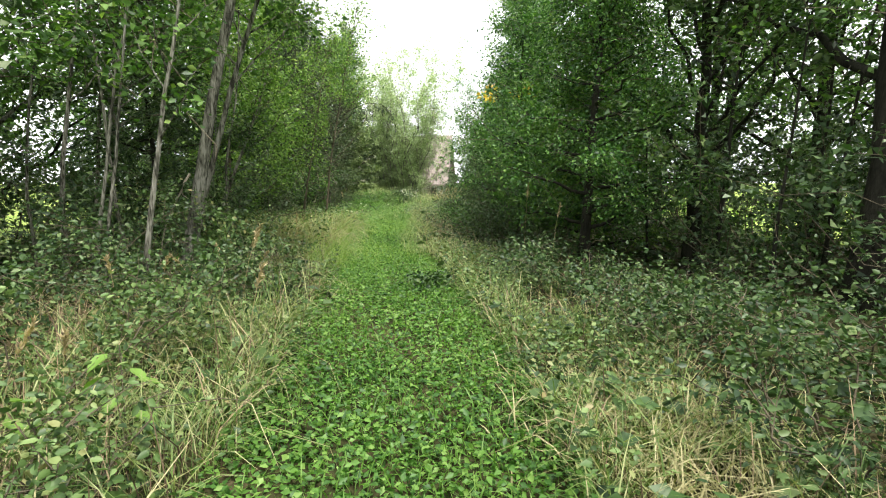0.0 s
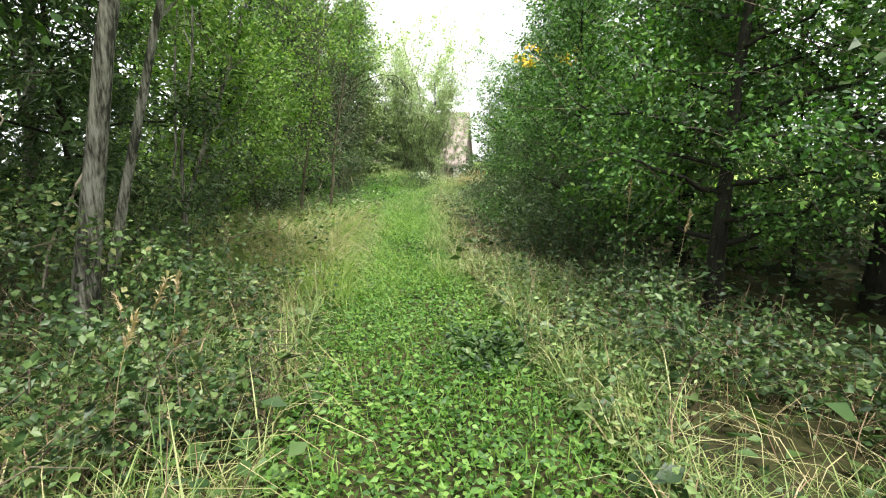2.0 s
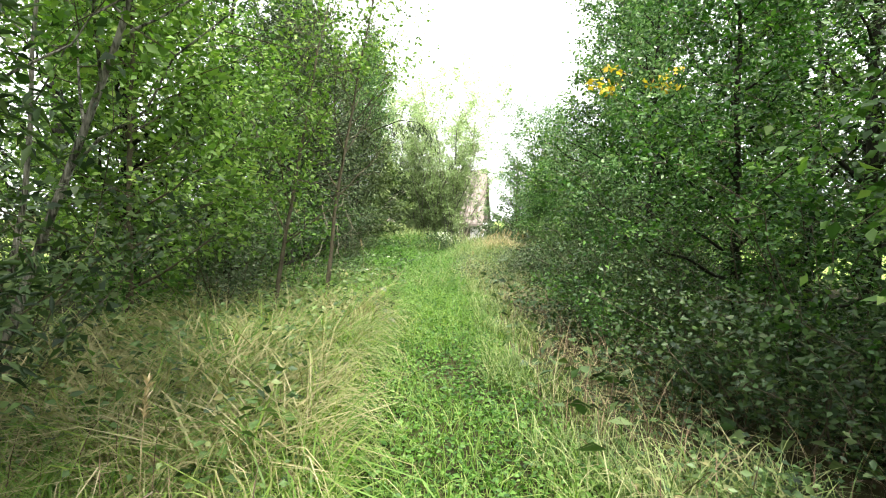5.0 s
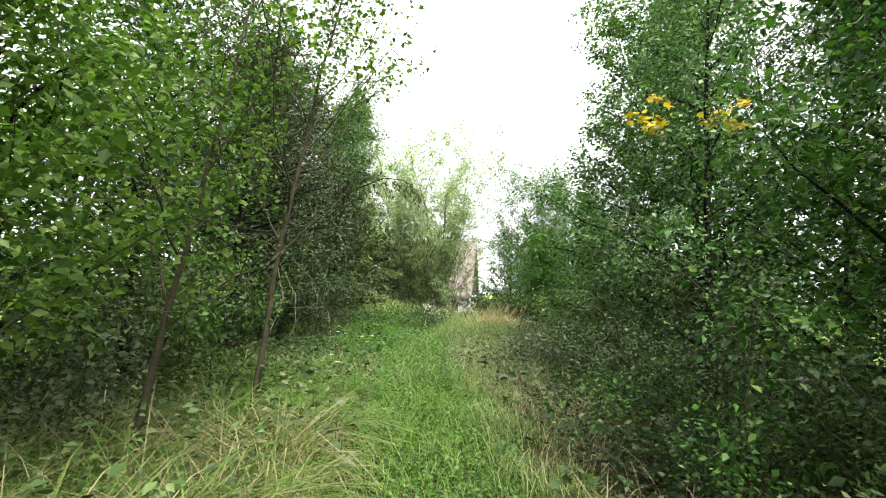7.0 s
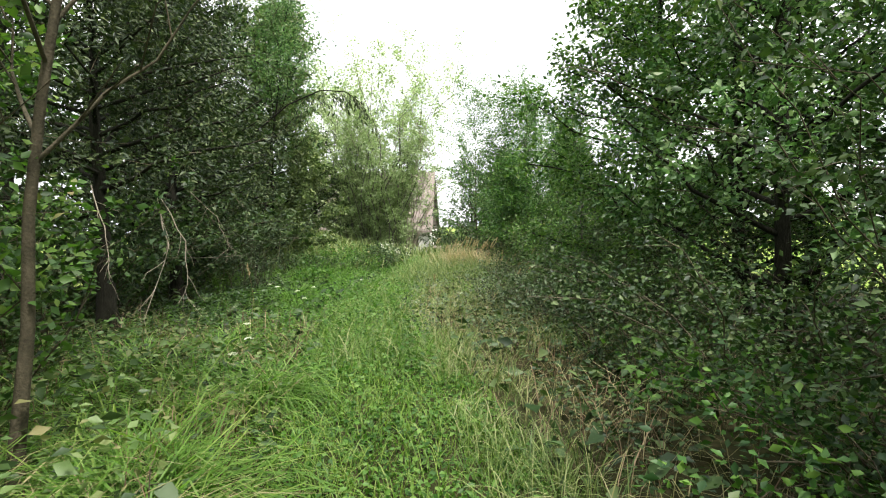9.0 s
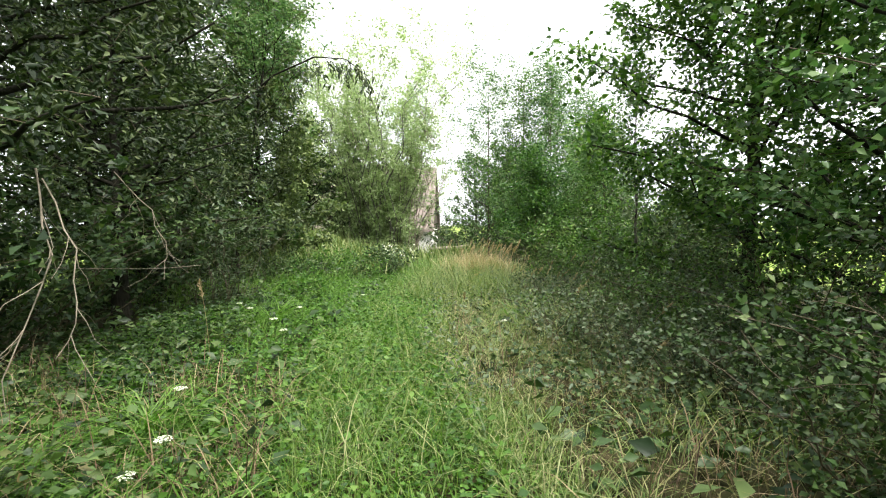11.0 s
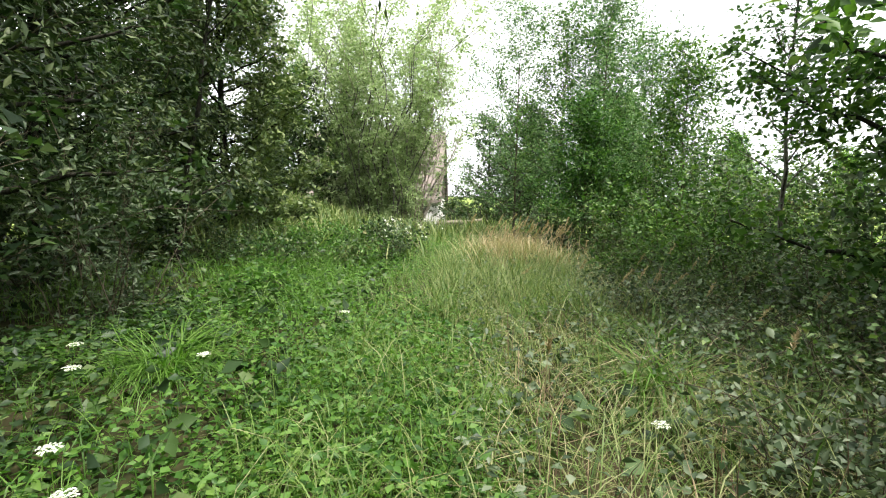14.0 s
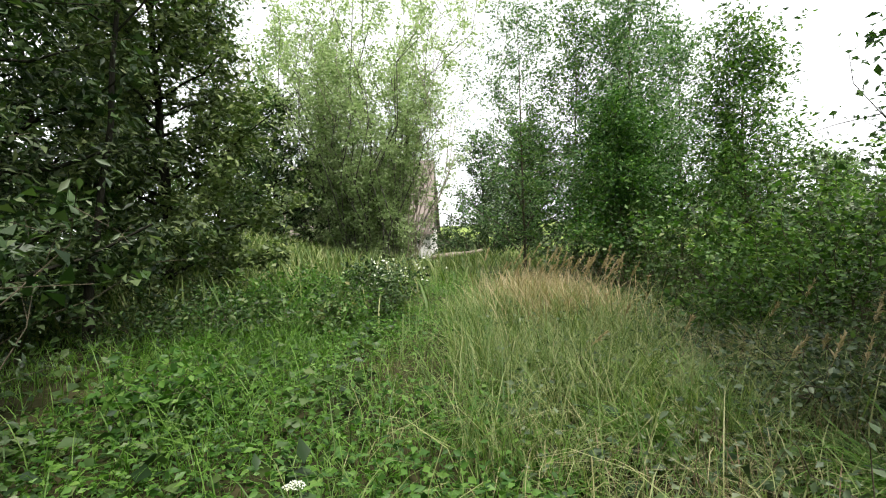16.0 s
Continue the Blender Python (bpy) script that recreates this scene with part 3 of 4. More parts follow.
for i, (x, y, w, h) in enumerate(((-4.4, 13.8, 1.8, 2.0), (-4.6, 15.4, 1.8, 2.3))):
    bush(x, y, w, h, "dull green scrub and saplings behind the grass mound", 351 + i, leaves=5200, leaf=0.068, leaf_mat=(M_LEAF_GREYISH, M_LEAF_MAPLE, M_LEAF_LIGHT)[i % 3], name="shrub", category="shrub", group="shrubs behind the mound", arch=-0.15, rise=(50, 88))

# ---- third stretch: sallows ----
# these crowns are dark all over: the hollow's shade is in the leaf colour
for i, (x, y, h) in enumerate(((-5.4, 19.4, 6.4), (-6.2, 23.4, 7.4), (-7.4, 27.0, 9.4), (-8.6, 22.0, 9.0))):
    tree(x, y, h, 0.12, "large sallow over the grass with hollow shade put into its leaves", 51 + i, first=(0.34, 0.2, 0.06, 0.03)[i], limbs=46, reach=(0.40, 0.34, 0.33, 0.38)[i], rise=18, curve=-0.05, twigs=16, leaves=(30000, 24000, 40000, 8000)[i], leaf=(0.095, 0.105, 0.13, 0.2)[i],
         shape=LEAF_SALLOW, leaf_mat=M_LEAF_WILLOW_SHADED, crown_top=0.6, group="sallows at the lane's side", name="sallow")
tree(-6.0, 28.6, 8.8, 0.06, "tall willow with silvery leaves hanging over the grass", 56, lean=(1.5, -0.4), first=0.5, limbs=30, reach=0.30, rise=35, leaf_mat=M_LEAF_POPLAR, leaf=0.12, leaves=11000, shape=LEAF_SALLOW, crown_top=0.6, name="willow")
tree(-6.2, 31.6, 9.8, 0.11, "tall olive-green sallow beside the bright grass bank", 57, first=0.02, limbs=60, reach=0.24, rise=14, twigs=18, leaves=80000, leaf=0.15, shape=LEAF_FAR, leaf_mat=M_LEAF_OLIVE, crown_top=0.95, name="sallow")
# a limb of the sallow hangs far out over the clearing
g = np.random.default_rng(83)
limb = np.array([[-5.4, 27.0, 4.6], [-4.4, 26.7, 5.3], [-3.4, 26.3, 5.6], [-2.7, 26.1, 5.5], [-2.2, 26.0, 5.1]])
over = tagged(new("overhanging_branch"), "long drooping willow branch with narrow leaves over the clearing", "branch")
over.location = limb[0]
child("branch", tubes("branch", (limb - limb[0])[None], np.array([[0.03, 0.025, 0.018, 0.012, 0.006]]), 5, M_BARK_DARK), over)
tw = np.array([stem_line(g, along((limb - limb[0])[None], np.array([u]))[0], unit(np.array([g.normal(0.3, 0.4), g.normal(0, 0.4), -0.6])), g.uniform(0.35, 0.8), 4, -0.15, 0.06) for u in np.linspace(0.25, 1, 26)])
tagged(child("twig_spray", tubes("twig_spray", tw, np.tile(np.linspace(1, 0.4, 4) * 0.004, (26, 1)), 3, M_TWIG), over), kind="stuff")
p, w, sz = plant_leaves(g, tw, 14, 0.17, 0.03, 0.8)
child("foliage", leaf_cloud("foliage", p, w, sz, LEAF_NARROW, M_LEAF_WILLOW_SHADED, g), over)
tree(3.5, 25.0, 5.6, 0.04, "young pale-stemmed aspen with sparse leaves", 61, first=0.3, limbs=20, reach=0.18, bark=M_BARK_GREY, leaf_mat=M_LEAF_POPLAR, leaf=0.075, leaves=3500, name="aspen")
for i, (x, y, h, r) in enumerate(((3.8, 32.2, 7.2, 0.34), (2.3, 36.0, 7.8, 0.44), (4.9, 29.9, 4.8, 0.36), (5.8, 33.5, 6.2, 0.33), (3.3, 34.3, 7.0, 0.42), (4.3, 34.0, 6.6, 0.34), (2.9, 30.9, 3.6, 0.40))):
    tree(x, y, h, 0.045, "young poplar with silvery green leaves", 71 + i, bark=M_TWIG, first=0.03, limbs=34, reach=r, rise=32, leaf_mat=(M_LEAF_POPLAR, M_LEAF_POPLAR, M_LEAF_MAPLE, M_LEAF_POPLAR, M_LEAF_MAPLE, M_LEAF_MAPLE, M_LEAF_HORNBEAM)[i], leaf=0.115, leaves=15000, crown_top=0.5, group="young poplars", name="poplar")
bush(-2.5, 43, 4.2, 11.0, "large pale grey-green willow with upright branches", 81, stems=60, twigs=20, twig_len=0.95, leaves=110000, leaf=0.185, shape=LEAF_FAR, leaf_mat=M_LEAF_PALE_HAZE, stem_mat=M_BARK_GREY,
     rise=(66, 88), arch=-0.05, stem_r=0.035, low=0.05, spread=0.14, name="willow", category="tree")
bush(-1.6, 43.8, 3.4, 12.2, "pale willow top of bare thin grey twigs", 85, stems=40, twigs=16, twig_len=1.2, leaves=22000, leaf=0.14, shape=LEAF_FAR, leaf_mat=M_LEAF_PALE_HAZE, stem_mat=M_TWIG_PALE,
     rise=(68, 88), arch=-0.04, stem_r=0.024, low=0.3, spread=0.12, name="willow", category="tree")
bush(-1.7, 45.2, 2.2, 6.0, "pale yellow-green willow with upright branches", 83, stems=30, twigs=14, twig_len=0.8, leaves=22000, leaf=0.18, shape=LEAF_FAR, leaf_mat=M_LEAF_PALE_HAZE, stem_mat=M_BARK_GREY,
     rise=(58, 88), arch=-0.08, stem_r=0.03, low=0.05, name="willow", category="tree")
bush(1.9, 51, 2.2, 3.0, "dark green bush in the gap beside the house", 87, stems=20, twigs=12, twig_len=0.7, leaves=5000, leaf=0.24, leaf_mat=M_LEAF_DARK_AND_SHADED, stem_r=0.03, low=0.04)
bush(3.1, 49, 2.6, 3.6, "dark green bush beside the house", 84, stems=20, twigs=12, twig_len=0.7, leaves=5000, leaf=0.24, leaf_mat=M_LEAF_DARK_AND_SHADED, stem_r=0.03, low=0.04)
bush(-4.6, 45, 2.6, 5.6, "pale yellow-green willow with upright branches", 82, stems=24, twigs=18, twig_len=1.0, leaves=14000, leaf=0.18, shape=LEAF_FAR, leaf_mat=M_LEAF_PALE_HAZE, stem_mat=M_BARK_GREY,
     rise=(60, 87), arch=-0.06, stem_r=0.04, low=0.06, spread=0.12, name="willow", category="tree")
for i, (x, y, h) in enumerate(((-6.6, 43.5, 6.4), (-8.6, 47, 7.0), (-11.5, 41, 8), (-14, 34, 9), (5.6, 47, 7), (8.5, 41, 6), (12, 50, 8), (-7, 57, 8), (9, 60, 9), (-16, 50, 11), (4.6, 55, 8))):
    tree(x, y, h, 0.16, "broad dark green tree in the distance", 91 + i, first=0.03, limbs=34, reach=0.46, rise=18, twig_len=1.0, leaf_mat=M_LEAF_DARK_AND_SHADED if i != 6 else M_LEAF_LIGHT, leaf=0.28, leaves=6500, crown_top=0.5, group="distant trees")
for i in range(16):
    tree(14 + 6.2 * i - (40 if i > 10 else 0) * 3, 95 + 9 * math.sin(i * 2.1), 11 + 2 * math.sin(i * 1.3), 0.25, "far rounded tree along the meadow's edge", 301 + i, first=0.04, limbs=26, reach=0.42, leaf_mat=M_LEAF_MAPLE, leaf=0.6, leaves=2600,
         twig_len=1.4, spread=0.3, group="far tree line")

# scrub added to back the hollow under the sallows, coloured dark as its shade
for i, (x, y, w, h) in enumerate(((-6.9, 18.4, 2.2, 2.2), (-7.1, 20.4, 2.4, 2.6), (-7.0, 22.4, 2.4, 2.6), (-7.0, 24.6, 2.4, 2.6), (-7.1, 26.8, 2.4, 2.6), (-7.2, 29.0, 2.2, 2.4))):
    bush(x, y, w, h, "low sallow scrub backing the hollow, shade put into its leaves", 271 + i, leaves=3600, leaf=0.15, shape=LEAF_SIMPLE, leaf_mat=M_LEAF_DARK_AND_SHADED, name="sallow_scrub", category="bush", group="sallow scrub", arch=-0.2)
bush(-4.9, 24.2, 1.5, 2.5, "tall grey-green sallow shoots at the clearing's edge", 279, leaves=4200, leaf=0.085, shape=LEAF_SALLOW, leaf_mat=M_LEAF_GREYISH, name="sallow_scrub", group="sallow scrub", arch=-0.1, rise=(60, 88))
for i, (x, y, w, h) in enumerate(((4.3, 27.4, 2.0, 2.0), (5.2, 28.6, 2.2, 2.5), (6.2, 29.6, 2.2, 2.4), (3.9, 28.9, 1.9, 1.7), (6.4, 26.6, 2.0, 2.4))):
    bush(x, y, w, h, "dense mid-green shrub below the young poplars", 296 + i, leaves=4200, leaf=0.1, leaf_mat=(M_LEAF_MAPLE, M_LEAF_GREYISH, M_LEAF_LIGHT)[i % 3], name="shrub", category="shrub", group="shrubs in the clearing", arch=-0.15, rise=(55, 88))
# thin bare saplings in the thicket
for i, (x, y, h, lx) in enumerate(((-3.6, 5.4, 6.0, 0.8), (-4.2, 6.8, 6.5, -0.4), (-5.2, 7.6, 7.0, 0.9), (-5.0, 4.6, 6.0, 0.5), (-3.9, 9.4, 6.5, 0.7), (-5.8, 9.2, 7.0, -0.3), (-6.4, 5.0, 7.0, 1.0), (-4.8, 10.6, 6.5, 0.6), (4.0, 7.0, 6.0, 0.4), (3.7, 8.6, 6.0, -0.4), (5.4, 7.2, 6.5, 0.5), (4.4, 4.4, 6.0, 0.5), (5.0, 4.9, 6.5, -0.3), (4.9, 6.2, 6.0, 0.7), (5.7, 6.0, 6.5, 0.3), (3.9, 5.7, 5.5, 0.6), (5.3, 3.9, 6.0, -0.5), (-3.0, 5.0, 5.0, 0.9), (-4.0, 5.8, 6.0, 1.4), (-4.4, 4.9, 6.5, 0.2), (-4.9, 6.6, 6.5, 1.2), (-5.5, 6.9, 7.0, 0.4))):
    tree(x, y, h, 0.022 + 0.006 * (i % 3), "thin bare sapling stem with few leaves", 281 + i, lean=(lx, 0.2), first=0.35, limbs=9, reach=0.2, leaves=1500, leaf=0.085, twigs=8, bark=M_BARK_GREY if x < 0 else M_BARK_DARK, name="sapling", group="thin saplings in the thicket")

# ---- brambles, forbs and shrubs along the lane ----
BR = dict(name="bramble_bush", category="bramble", group="brambles beside the lane")
for i, (x, y, w, h, n) in enumerate(((-1.9, 1.9, 1.5, 0.7, 2600), (-2.6, 3.2, 1.9, 0.95, 3600), (-2.3, 4.7, 1.5, 0.75, 3000), (-3.0, 6.0, 1.8, 1.2, 4200), (-3.9, 4.6, 2.2, 1.3, 4200), (-3.6, 2.2, 2.2, 1.1, 3600),
                                    (-3.2, 7.4, 1.7, 1.7, 5000), (2.1, 2.2, 1.4, 0.75, 2600), (1.9, 4.2, 1.5, 0.7, 3000), (3.0, 3.4, 1.9, 0.95, 3600), (2.8, 5.2, 2.0, 0.55, 2200), (4.2, 3.6, 2.0, 1.2, 3000),
                                    (1.6, 6.2, 1.3, 0.7, 2600), (1.7, 8.0, 1.0, 0.6, 2200), (1.8, 9.6, 1.1, 0.7, 2600),
                                    (-1.75, 5.6, 1.2, 0.6, 2600), (-2.5, 6.9, 1.3, 0.8, 3000))):
    # brambles under the trees get dark leaves, painting the canopy's shade
    bush(x, y, w, h, "low tangled bramble bush with mixed green leaves", 101 + i, leaves=round(n * 1.5), leaf=0.048 if y < 4.8 else 0.058, leaf_mat=M_LEAF_BRAMBLE if x < 0 and (y < 4.0 or y > 7) else M_LEAF_DARK_AND_SHADED, shape=LEAF_OVATE if y < 4.0 else LEAF_SIMPLE, **BR)
# darker leaf greens here replace the shade that trees cast on the undergrowth
for i, (x, y, w, h, n) in enumerate(((1.35, 10.2, 1.4, 1.2, 4600), (1.0, 12.4, 1.1, 0.9, 3600), (0.9, 13.4, 1.0, 0.7, 3000), (1.5, 11.2, 1.5, 1.1, 4200), (1.9, 12.6, 1.7, 1.7, 5600), (1.5, 14.0, 1.4, 1.1, 4600), (1.7, 15.4, 1.7, 1.7, 5600), (2.9, 14.6, 2.2, 3.0, 8000), (1.2, 16.6, 1.6, 1.2, 4600), (2.4, 11.0, 2.0, 2.4, 7000), (2.3, 17.4, 1.6, 1.7, 4600), (2.4, 19.0, 1.7, 1.9, 5000), (3.9, 16.6, 2.2, 2.6, 5600))):
    bush(x, y, w, h, "thick leafy undergrowth shrub with shade put into its leaf colour", 131 + i, leaves=round(n * 1.5), leaf=0.052, leaf_mat=(M_LEAF_DARK_AND_SHADED, M_LEAF_HORNBEAM, M_LEAF_DARK_AND_SHADED, M_LEAF_DARK_AND_SHADED)[i % 4], name="shrub", category="shrub", group="undergrowth shrubs", arch=-0.25)
for i, (x, y, w, h, n) in enumerate(((1.2, 18.6, 1.6, 0.9, 3600), (2.0, 20.2, 1.8, 1.0, 4000), (1.9, 22.0, 1.3, 0.7, 2600), (2.8, 22.4, 2.0, 1.2, 4600), (3.4, 20.6, 2.2, 1.8, 5000), (3.0, 24.2, 1.5, 0.8, 3000),
                                    (4.2, 23.0, 2.2, 2.0, 5000), (3.4, 27.0, 2.2, 1.6, 4600), (5.2, 25.4, 2.2, 2.2, 5000), (5.6, 27.6, 2.4, 2.6, 4600), (2.4, 26.8, 1.2, 0.7, 2200), (3.0, 29.6, 2.2, 1.8, 4000), (2.3, 31.2, 2.0, 1.4, 3400))):
    bush(x, y, w, h, "grey-green shrub of forbs and saplings", 151 + i, leaves=round(n * 1.6) if y < 23 else n, leaf=0.052 if y < 23 else 0.085, leaf_mat=(M_LEAF_GREYISH, M_LEAF_MAPLE, M_LEAF_BRAMBLE)[i % 3], name="shrub", category="shrub", group="shrubs in the clearing", arch=-0.15, rise=(55, 88))
for i, (x, y, w, h) in enumerate(((0.7, 20.6, 1.1, 0.75), (1.5, 21.4, 1.3, 0.85), (1.0, 22.7, 1.2, 0.7), (1.8, 19.1, 1.5, 0.8), (2.7, 21.2, 1.6, 0.95), (2.2, 23.3, 1.4, 0.8), (1.2, 19.8, 1.2, 0.65), (3.4, 23.4, 1.6, 1.1), (1.6, 24.6, 1.3, 0.7), (2.6, 24.9, 1.4, 0.9))):
    bush(x, y, w, h, "low grey-green forbs and bramble in the clearing", 371 + i, leaves=3600, leaf=0.052, leaf_mat=(M_LEAF_GREYISH, M_LEAF_BRAMBLE, M_LEAF_GREYISH, M_LEAF_DARK_AND_SHADED)[i % 4], name="shrub", category="shrub", group="low forbs in the clearing", arch=-0.2, rise=(45, 88))
for i, (x, y, w, h) in enumerate(((7.9, 31.0, 2.6, 2.6), (7.2, 28.6, 2.2, 2.2), (6.6, 31.6, 2.2, 2.0), (8.8, 34.0, 3.2, 3.4))):
    bush(x, y, w, h, "light green shrub at the meadow's edge", 291 + i, leaves=4200, leaf=0.13, leaf_mat=M_LEAF_LIGHT if i % 2 else M_LEAF_MAPLE, name="shrub", category="shrub", group="shrubs at the meadow", arch=-0.15, rise=(55, 88))
for i, (x, y, w, h, n) in enumerate(((-3.6, 25.5, 1.2, 0.5, 1800), (-3.0, 29.0, 2.0, 0.6, 2600), (-3.6, 31.0, 2.2, 0.8, 3000), (-5.4, 10.8, 1.6, 1.4, 3600), (-5.2, 13.0, 1.6, 1.2, 3600), (-5.2, 16.6, 2.2, 2.2, 4600))):
    bush(x, y, w, h, "leafy green weeds and nettles in a dense clump", 171 + i, leaves=n, leaf=0.09, leaf_mat=(M_HERB, M_LEAF_BRAMBLE)[i % 2], name="weed_clump", category="weeds", group="weed clumps", arch=-0.1, rise=(60, 88))

for i, (x, y, w, h) in enumerate(((-2.2, 30.2, 1.6, 0.65), (-3.0, 30.4, 1.7, 0.6), (-3.9, 29.4, 1.8, 0.6), (-4.8, 28.6, 1.8, 0.7), (-2.6, 29.2, 1.4, 0.5), (-4.4, 30.2, 1.6, 0.7), (-5.4, 29.6, 1.6, 0.8))):
    bush(x, y, w, h, "low dark patch of bramble and nettle leaves", 186 + i, leaves=2800, leaf=0.075, leaf_mat=(M_LEAF_DARK_AND_SHADED, M_HERB, M_LEAF_HORNBEAM)[i % 3], name="bramble_bush", category="bramble", group="brambles in the clearing", arch=-0.2)


# ---- grass and herbs ----
def strip(rng, n, y0, y1, off0, off1, power=1.0):
    y = y0 + (y1 - y0) * rng.uniform(0, 1, n) ** power
    return lane(y) + rng.uniform(off0, off1, n), y


def patchy(rng, x, y, keep=0.5, scale=1.2):
    """Thins points out in clumps."""
    v = np.sin(x * scale * 2.1 + 1.3 * np.sin(y * scale)) + np.sin(y * scale * 1.7 + 1.1 * np.cos(x * scale * 1.4)) + rng.normal(0, 0.5, len(x))
    ok = v > np.quantile(v, 1 - keep)
    return x[ok], y[ok]


def sward(name, label, seed, n, y0, y1, off0, off1, h, w, bend, mat, keep=0.6, scale=1.2, power=1.0):
    g = np.random.default_rng(seed)
    x, y = patchy(g, *strip(g, n, y0, y1, off0, off1, power), keep, scale)
    me = blades(name, x, y, g.uniform(*h, len(x)) * g.uniform(0.7, 1.0, len(x)), g.uniform(*w, len(x)), g.uniform(*bend, len(x)), mat, g)
    return tagged(new(name, me), label, "grass", kind="stuff")


def herb_carpet(name, label, seed, n, y0, y1, off0, off1, h, size, mat, shape=LEAF_SIMPLE, keep=0.7, scale=1.4, power=1.0):
    g = np.random.default_rng(seed)
    x, y = patchy(g, *strip(g, n, y0, y1, off0, off1, power), keep, scale)
    z = ground_z(x, y) + h * g.uniform(0.1, 1, len(x)) ** 1.3
    way = g.normal(0, 1, (len(x), 3)) * np.array([1, 1, 0.25])
    me = leaf_cloud(name, np.stack([x, y, z], 1), way, g.uniform(*size, len(x)), shape, mat, g, flat=1.2)
    return tagged(new(name, me), label, "herbs", kind="stuff")


sward("lane_grass", "short green grass on the trodden lane", 201, 22000, 0.3, 25, -1.05, 1.0, (0.07, 0.26), (0.004, 0.010), (0.3, 1.4), M_GRASS, 0.9, power=1.05)
herb_carpet("lane_herbs", "clover and ground ivy leaves covering the lane", 202, 60000, 0.3, 24, -1.0, 0.9, 0.14, (0.02, 0.06), M_HERB, keep=0.97, power=1.45)
sward("verge_grass", "tall drying grass along the lane", 203, 9500, 0.5, 9, -2.6, -0.95, (0.3, 0.8), (0.004, 0.009), (0.4, 1.5), M_GRASS_DRY, 0.5, 2.0)
sward("verge_grass", "tall drying grass along the lane", 204, 10000, 0.8, 9.5, 0.85, 2.0, (0.25, 0.6), (0.004, 0.009), (0.4, 1.5), M_GRASS_DRY, 0.5, 2.0)
sward("grass_mound", "long pale grass arching over in a thick mound", 205, 7000, 8.8, 16.0, -5.0, -0.8, (0.5, 1.25), (0.005, 0.013), (1.0, 2.4), M_GRASS_PALE, 0.7, 1.6)
sward("grass_mound", "long green grass arching over in a thick mound", 206, 8000, 9.0, 17, -3.6, -0.8, (0.5, 1.1), (0.008, 0.017), (1.0, 2.4), M_GRASS, 0.6, 1.6)
sward("grass_mound", "long pale grass standing and leaning in a thick mound", 222, 7000, 9.2, 13.6, -3.6, -0.9, (0.7, 1.3), (0.004, 0.010), (0.7, 2.3), M_STRAW, 0.75, 2.6)
herb_carpet("mound_herbs", "nettle and bramble leaves grown through the grass mound", 223, 8000, 8.8, 17.5, -3.8, -1.0, 0.75, (0.04, 0.10), M_LEAF_BRAMBLE, keep=0.7, scale=2.4)
sward("lane_grass", "short green grass on the trodden lane", 228, 3500, -7, 0.4, -1.3, 1.2, (0.08, 0.28), (0.008, 0.018), (0.3, 1.4), M_GRASS, 0.9)
herb_carpet("lane_herbs", "clover and ground ivy leaves covering the lane", 229, 6000, -7, 0.4, -1.2, 1.1, 0.13, (0.03, 0.07), M_HERB, keep=0.95)
sward("straw_strands", "long pale straw strands flopping over the verge", 219, 6000, 1.0, 19.5, -4.6, -0.9, (0.5, 1.2), (0.003, 0.007), (1.2, 2.4), M_STRAW, 0.6, 2.4)
sward("straw_strands", "long pale straw strands flopping over the verge", 220, 4600, 1.0, 28, 0.9, 3.2, (0.4, 0.9), (0.003, 0.007), (1.0, 2.3), M_STRAW, 0.6, 2.4)
sward("verge_grass", "drying grass between lane and shrubs", 207, 7000, 9.0, 19, 0.5, 1.25, (0.2, 0.5), (0.004, 0.008), (0.4, 1.4), M_GRASS_DRY, 0.6, 2.0)
sward("clearing_grass", "green and straw-coloured grass in the clearing", 208, 12000, 17.5, 38, -3.8, 0.8, (0.2, 0.55), (0.004, 0.010), (0.4, 1.6), M_GRASS, 0.9, 0.9, 1.2)
sward("clearing_grass", "straw-coloured tall grass in the clearing", 209, 10000, 17.5, 38, -0.8, 3.6, (0.3, 0.8), (0.004, 0.009), (0.4, 1.9), M_GRASS_DRY, 0.85, 0.9, 1.2)
herb_carpet("clearing_herbs", "leafy green herbs covering the clearing", 210, 52000, 17.0, 36, -4.0, 0.6, 0.26, (0.03, 0.085), M_HERB, keep=0.8, scale=0.8, power=1.5)
herb_carpet("verge_herbs", "mixed herb leaves on the verge", 211, 24000, 0.8, 18, -3.4, -0.8, 0.35, (0.025, 0.065), M_LEAF_BRAMBLE, power=1.1)
herb_carpet("verge_herbs", "mixed herb leaves on the verge", 212, 10000, 0.8, 9.5, 0.8, 1.7, 0.35, (0.025, 0.065), M_LEAF_BRAMBLE, power=1.1)
# darker herb leaves below the shrubs, coloured for the shade there
herb_carpet("verge_herbs", "herb leaves under the shrubs with shade put into their colour", 230, 20000, 2.4, 20, 1.3, 3.4, 0.35, (0.03, 0.07), M_LEAF_DARK_AND_SHADED)
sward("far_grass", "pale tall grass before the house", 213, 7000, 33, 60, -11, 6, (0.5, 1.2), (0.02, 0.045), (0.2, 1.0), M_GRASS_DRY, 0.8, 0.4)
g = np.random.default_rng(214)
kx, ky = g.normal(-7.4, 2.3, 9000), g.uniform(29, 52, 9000)
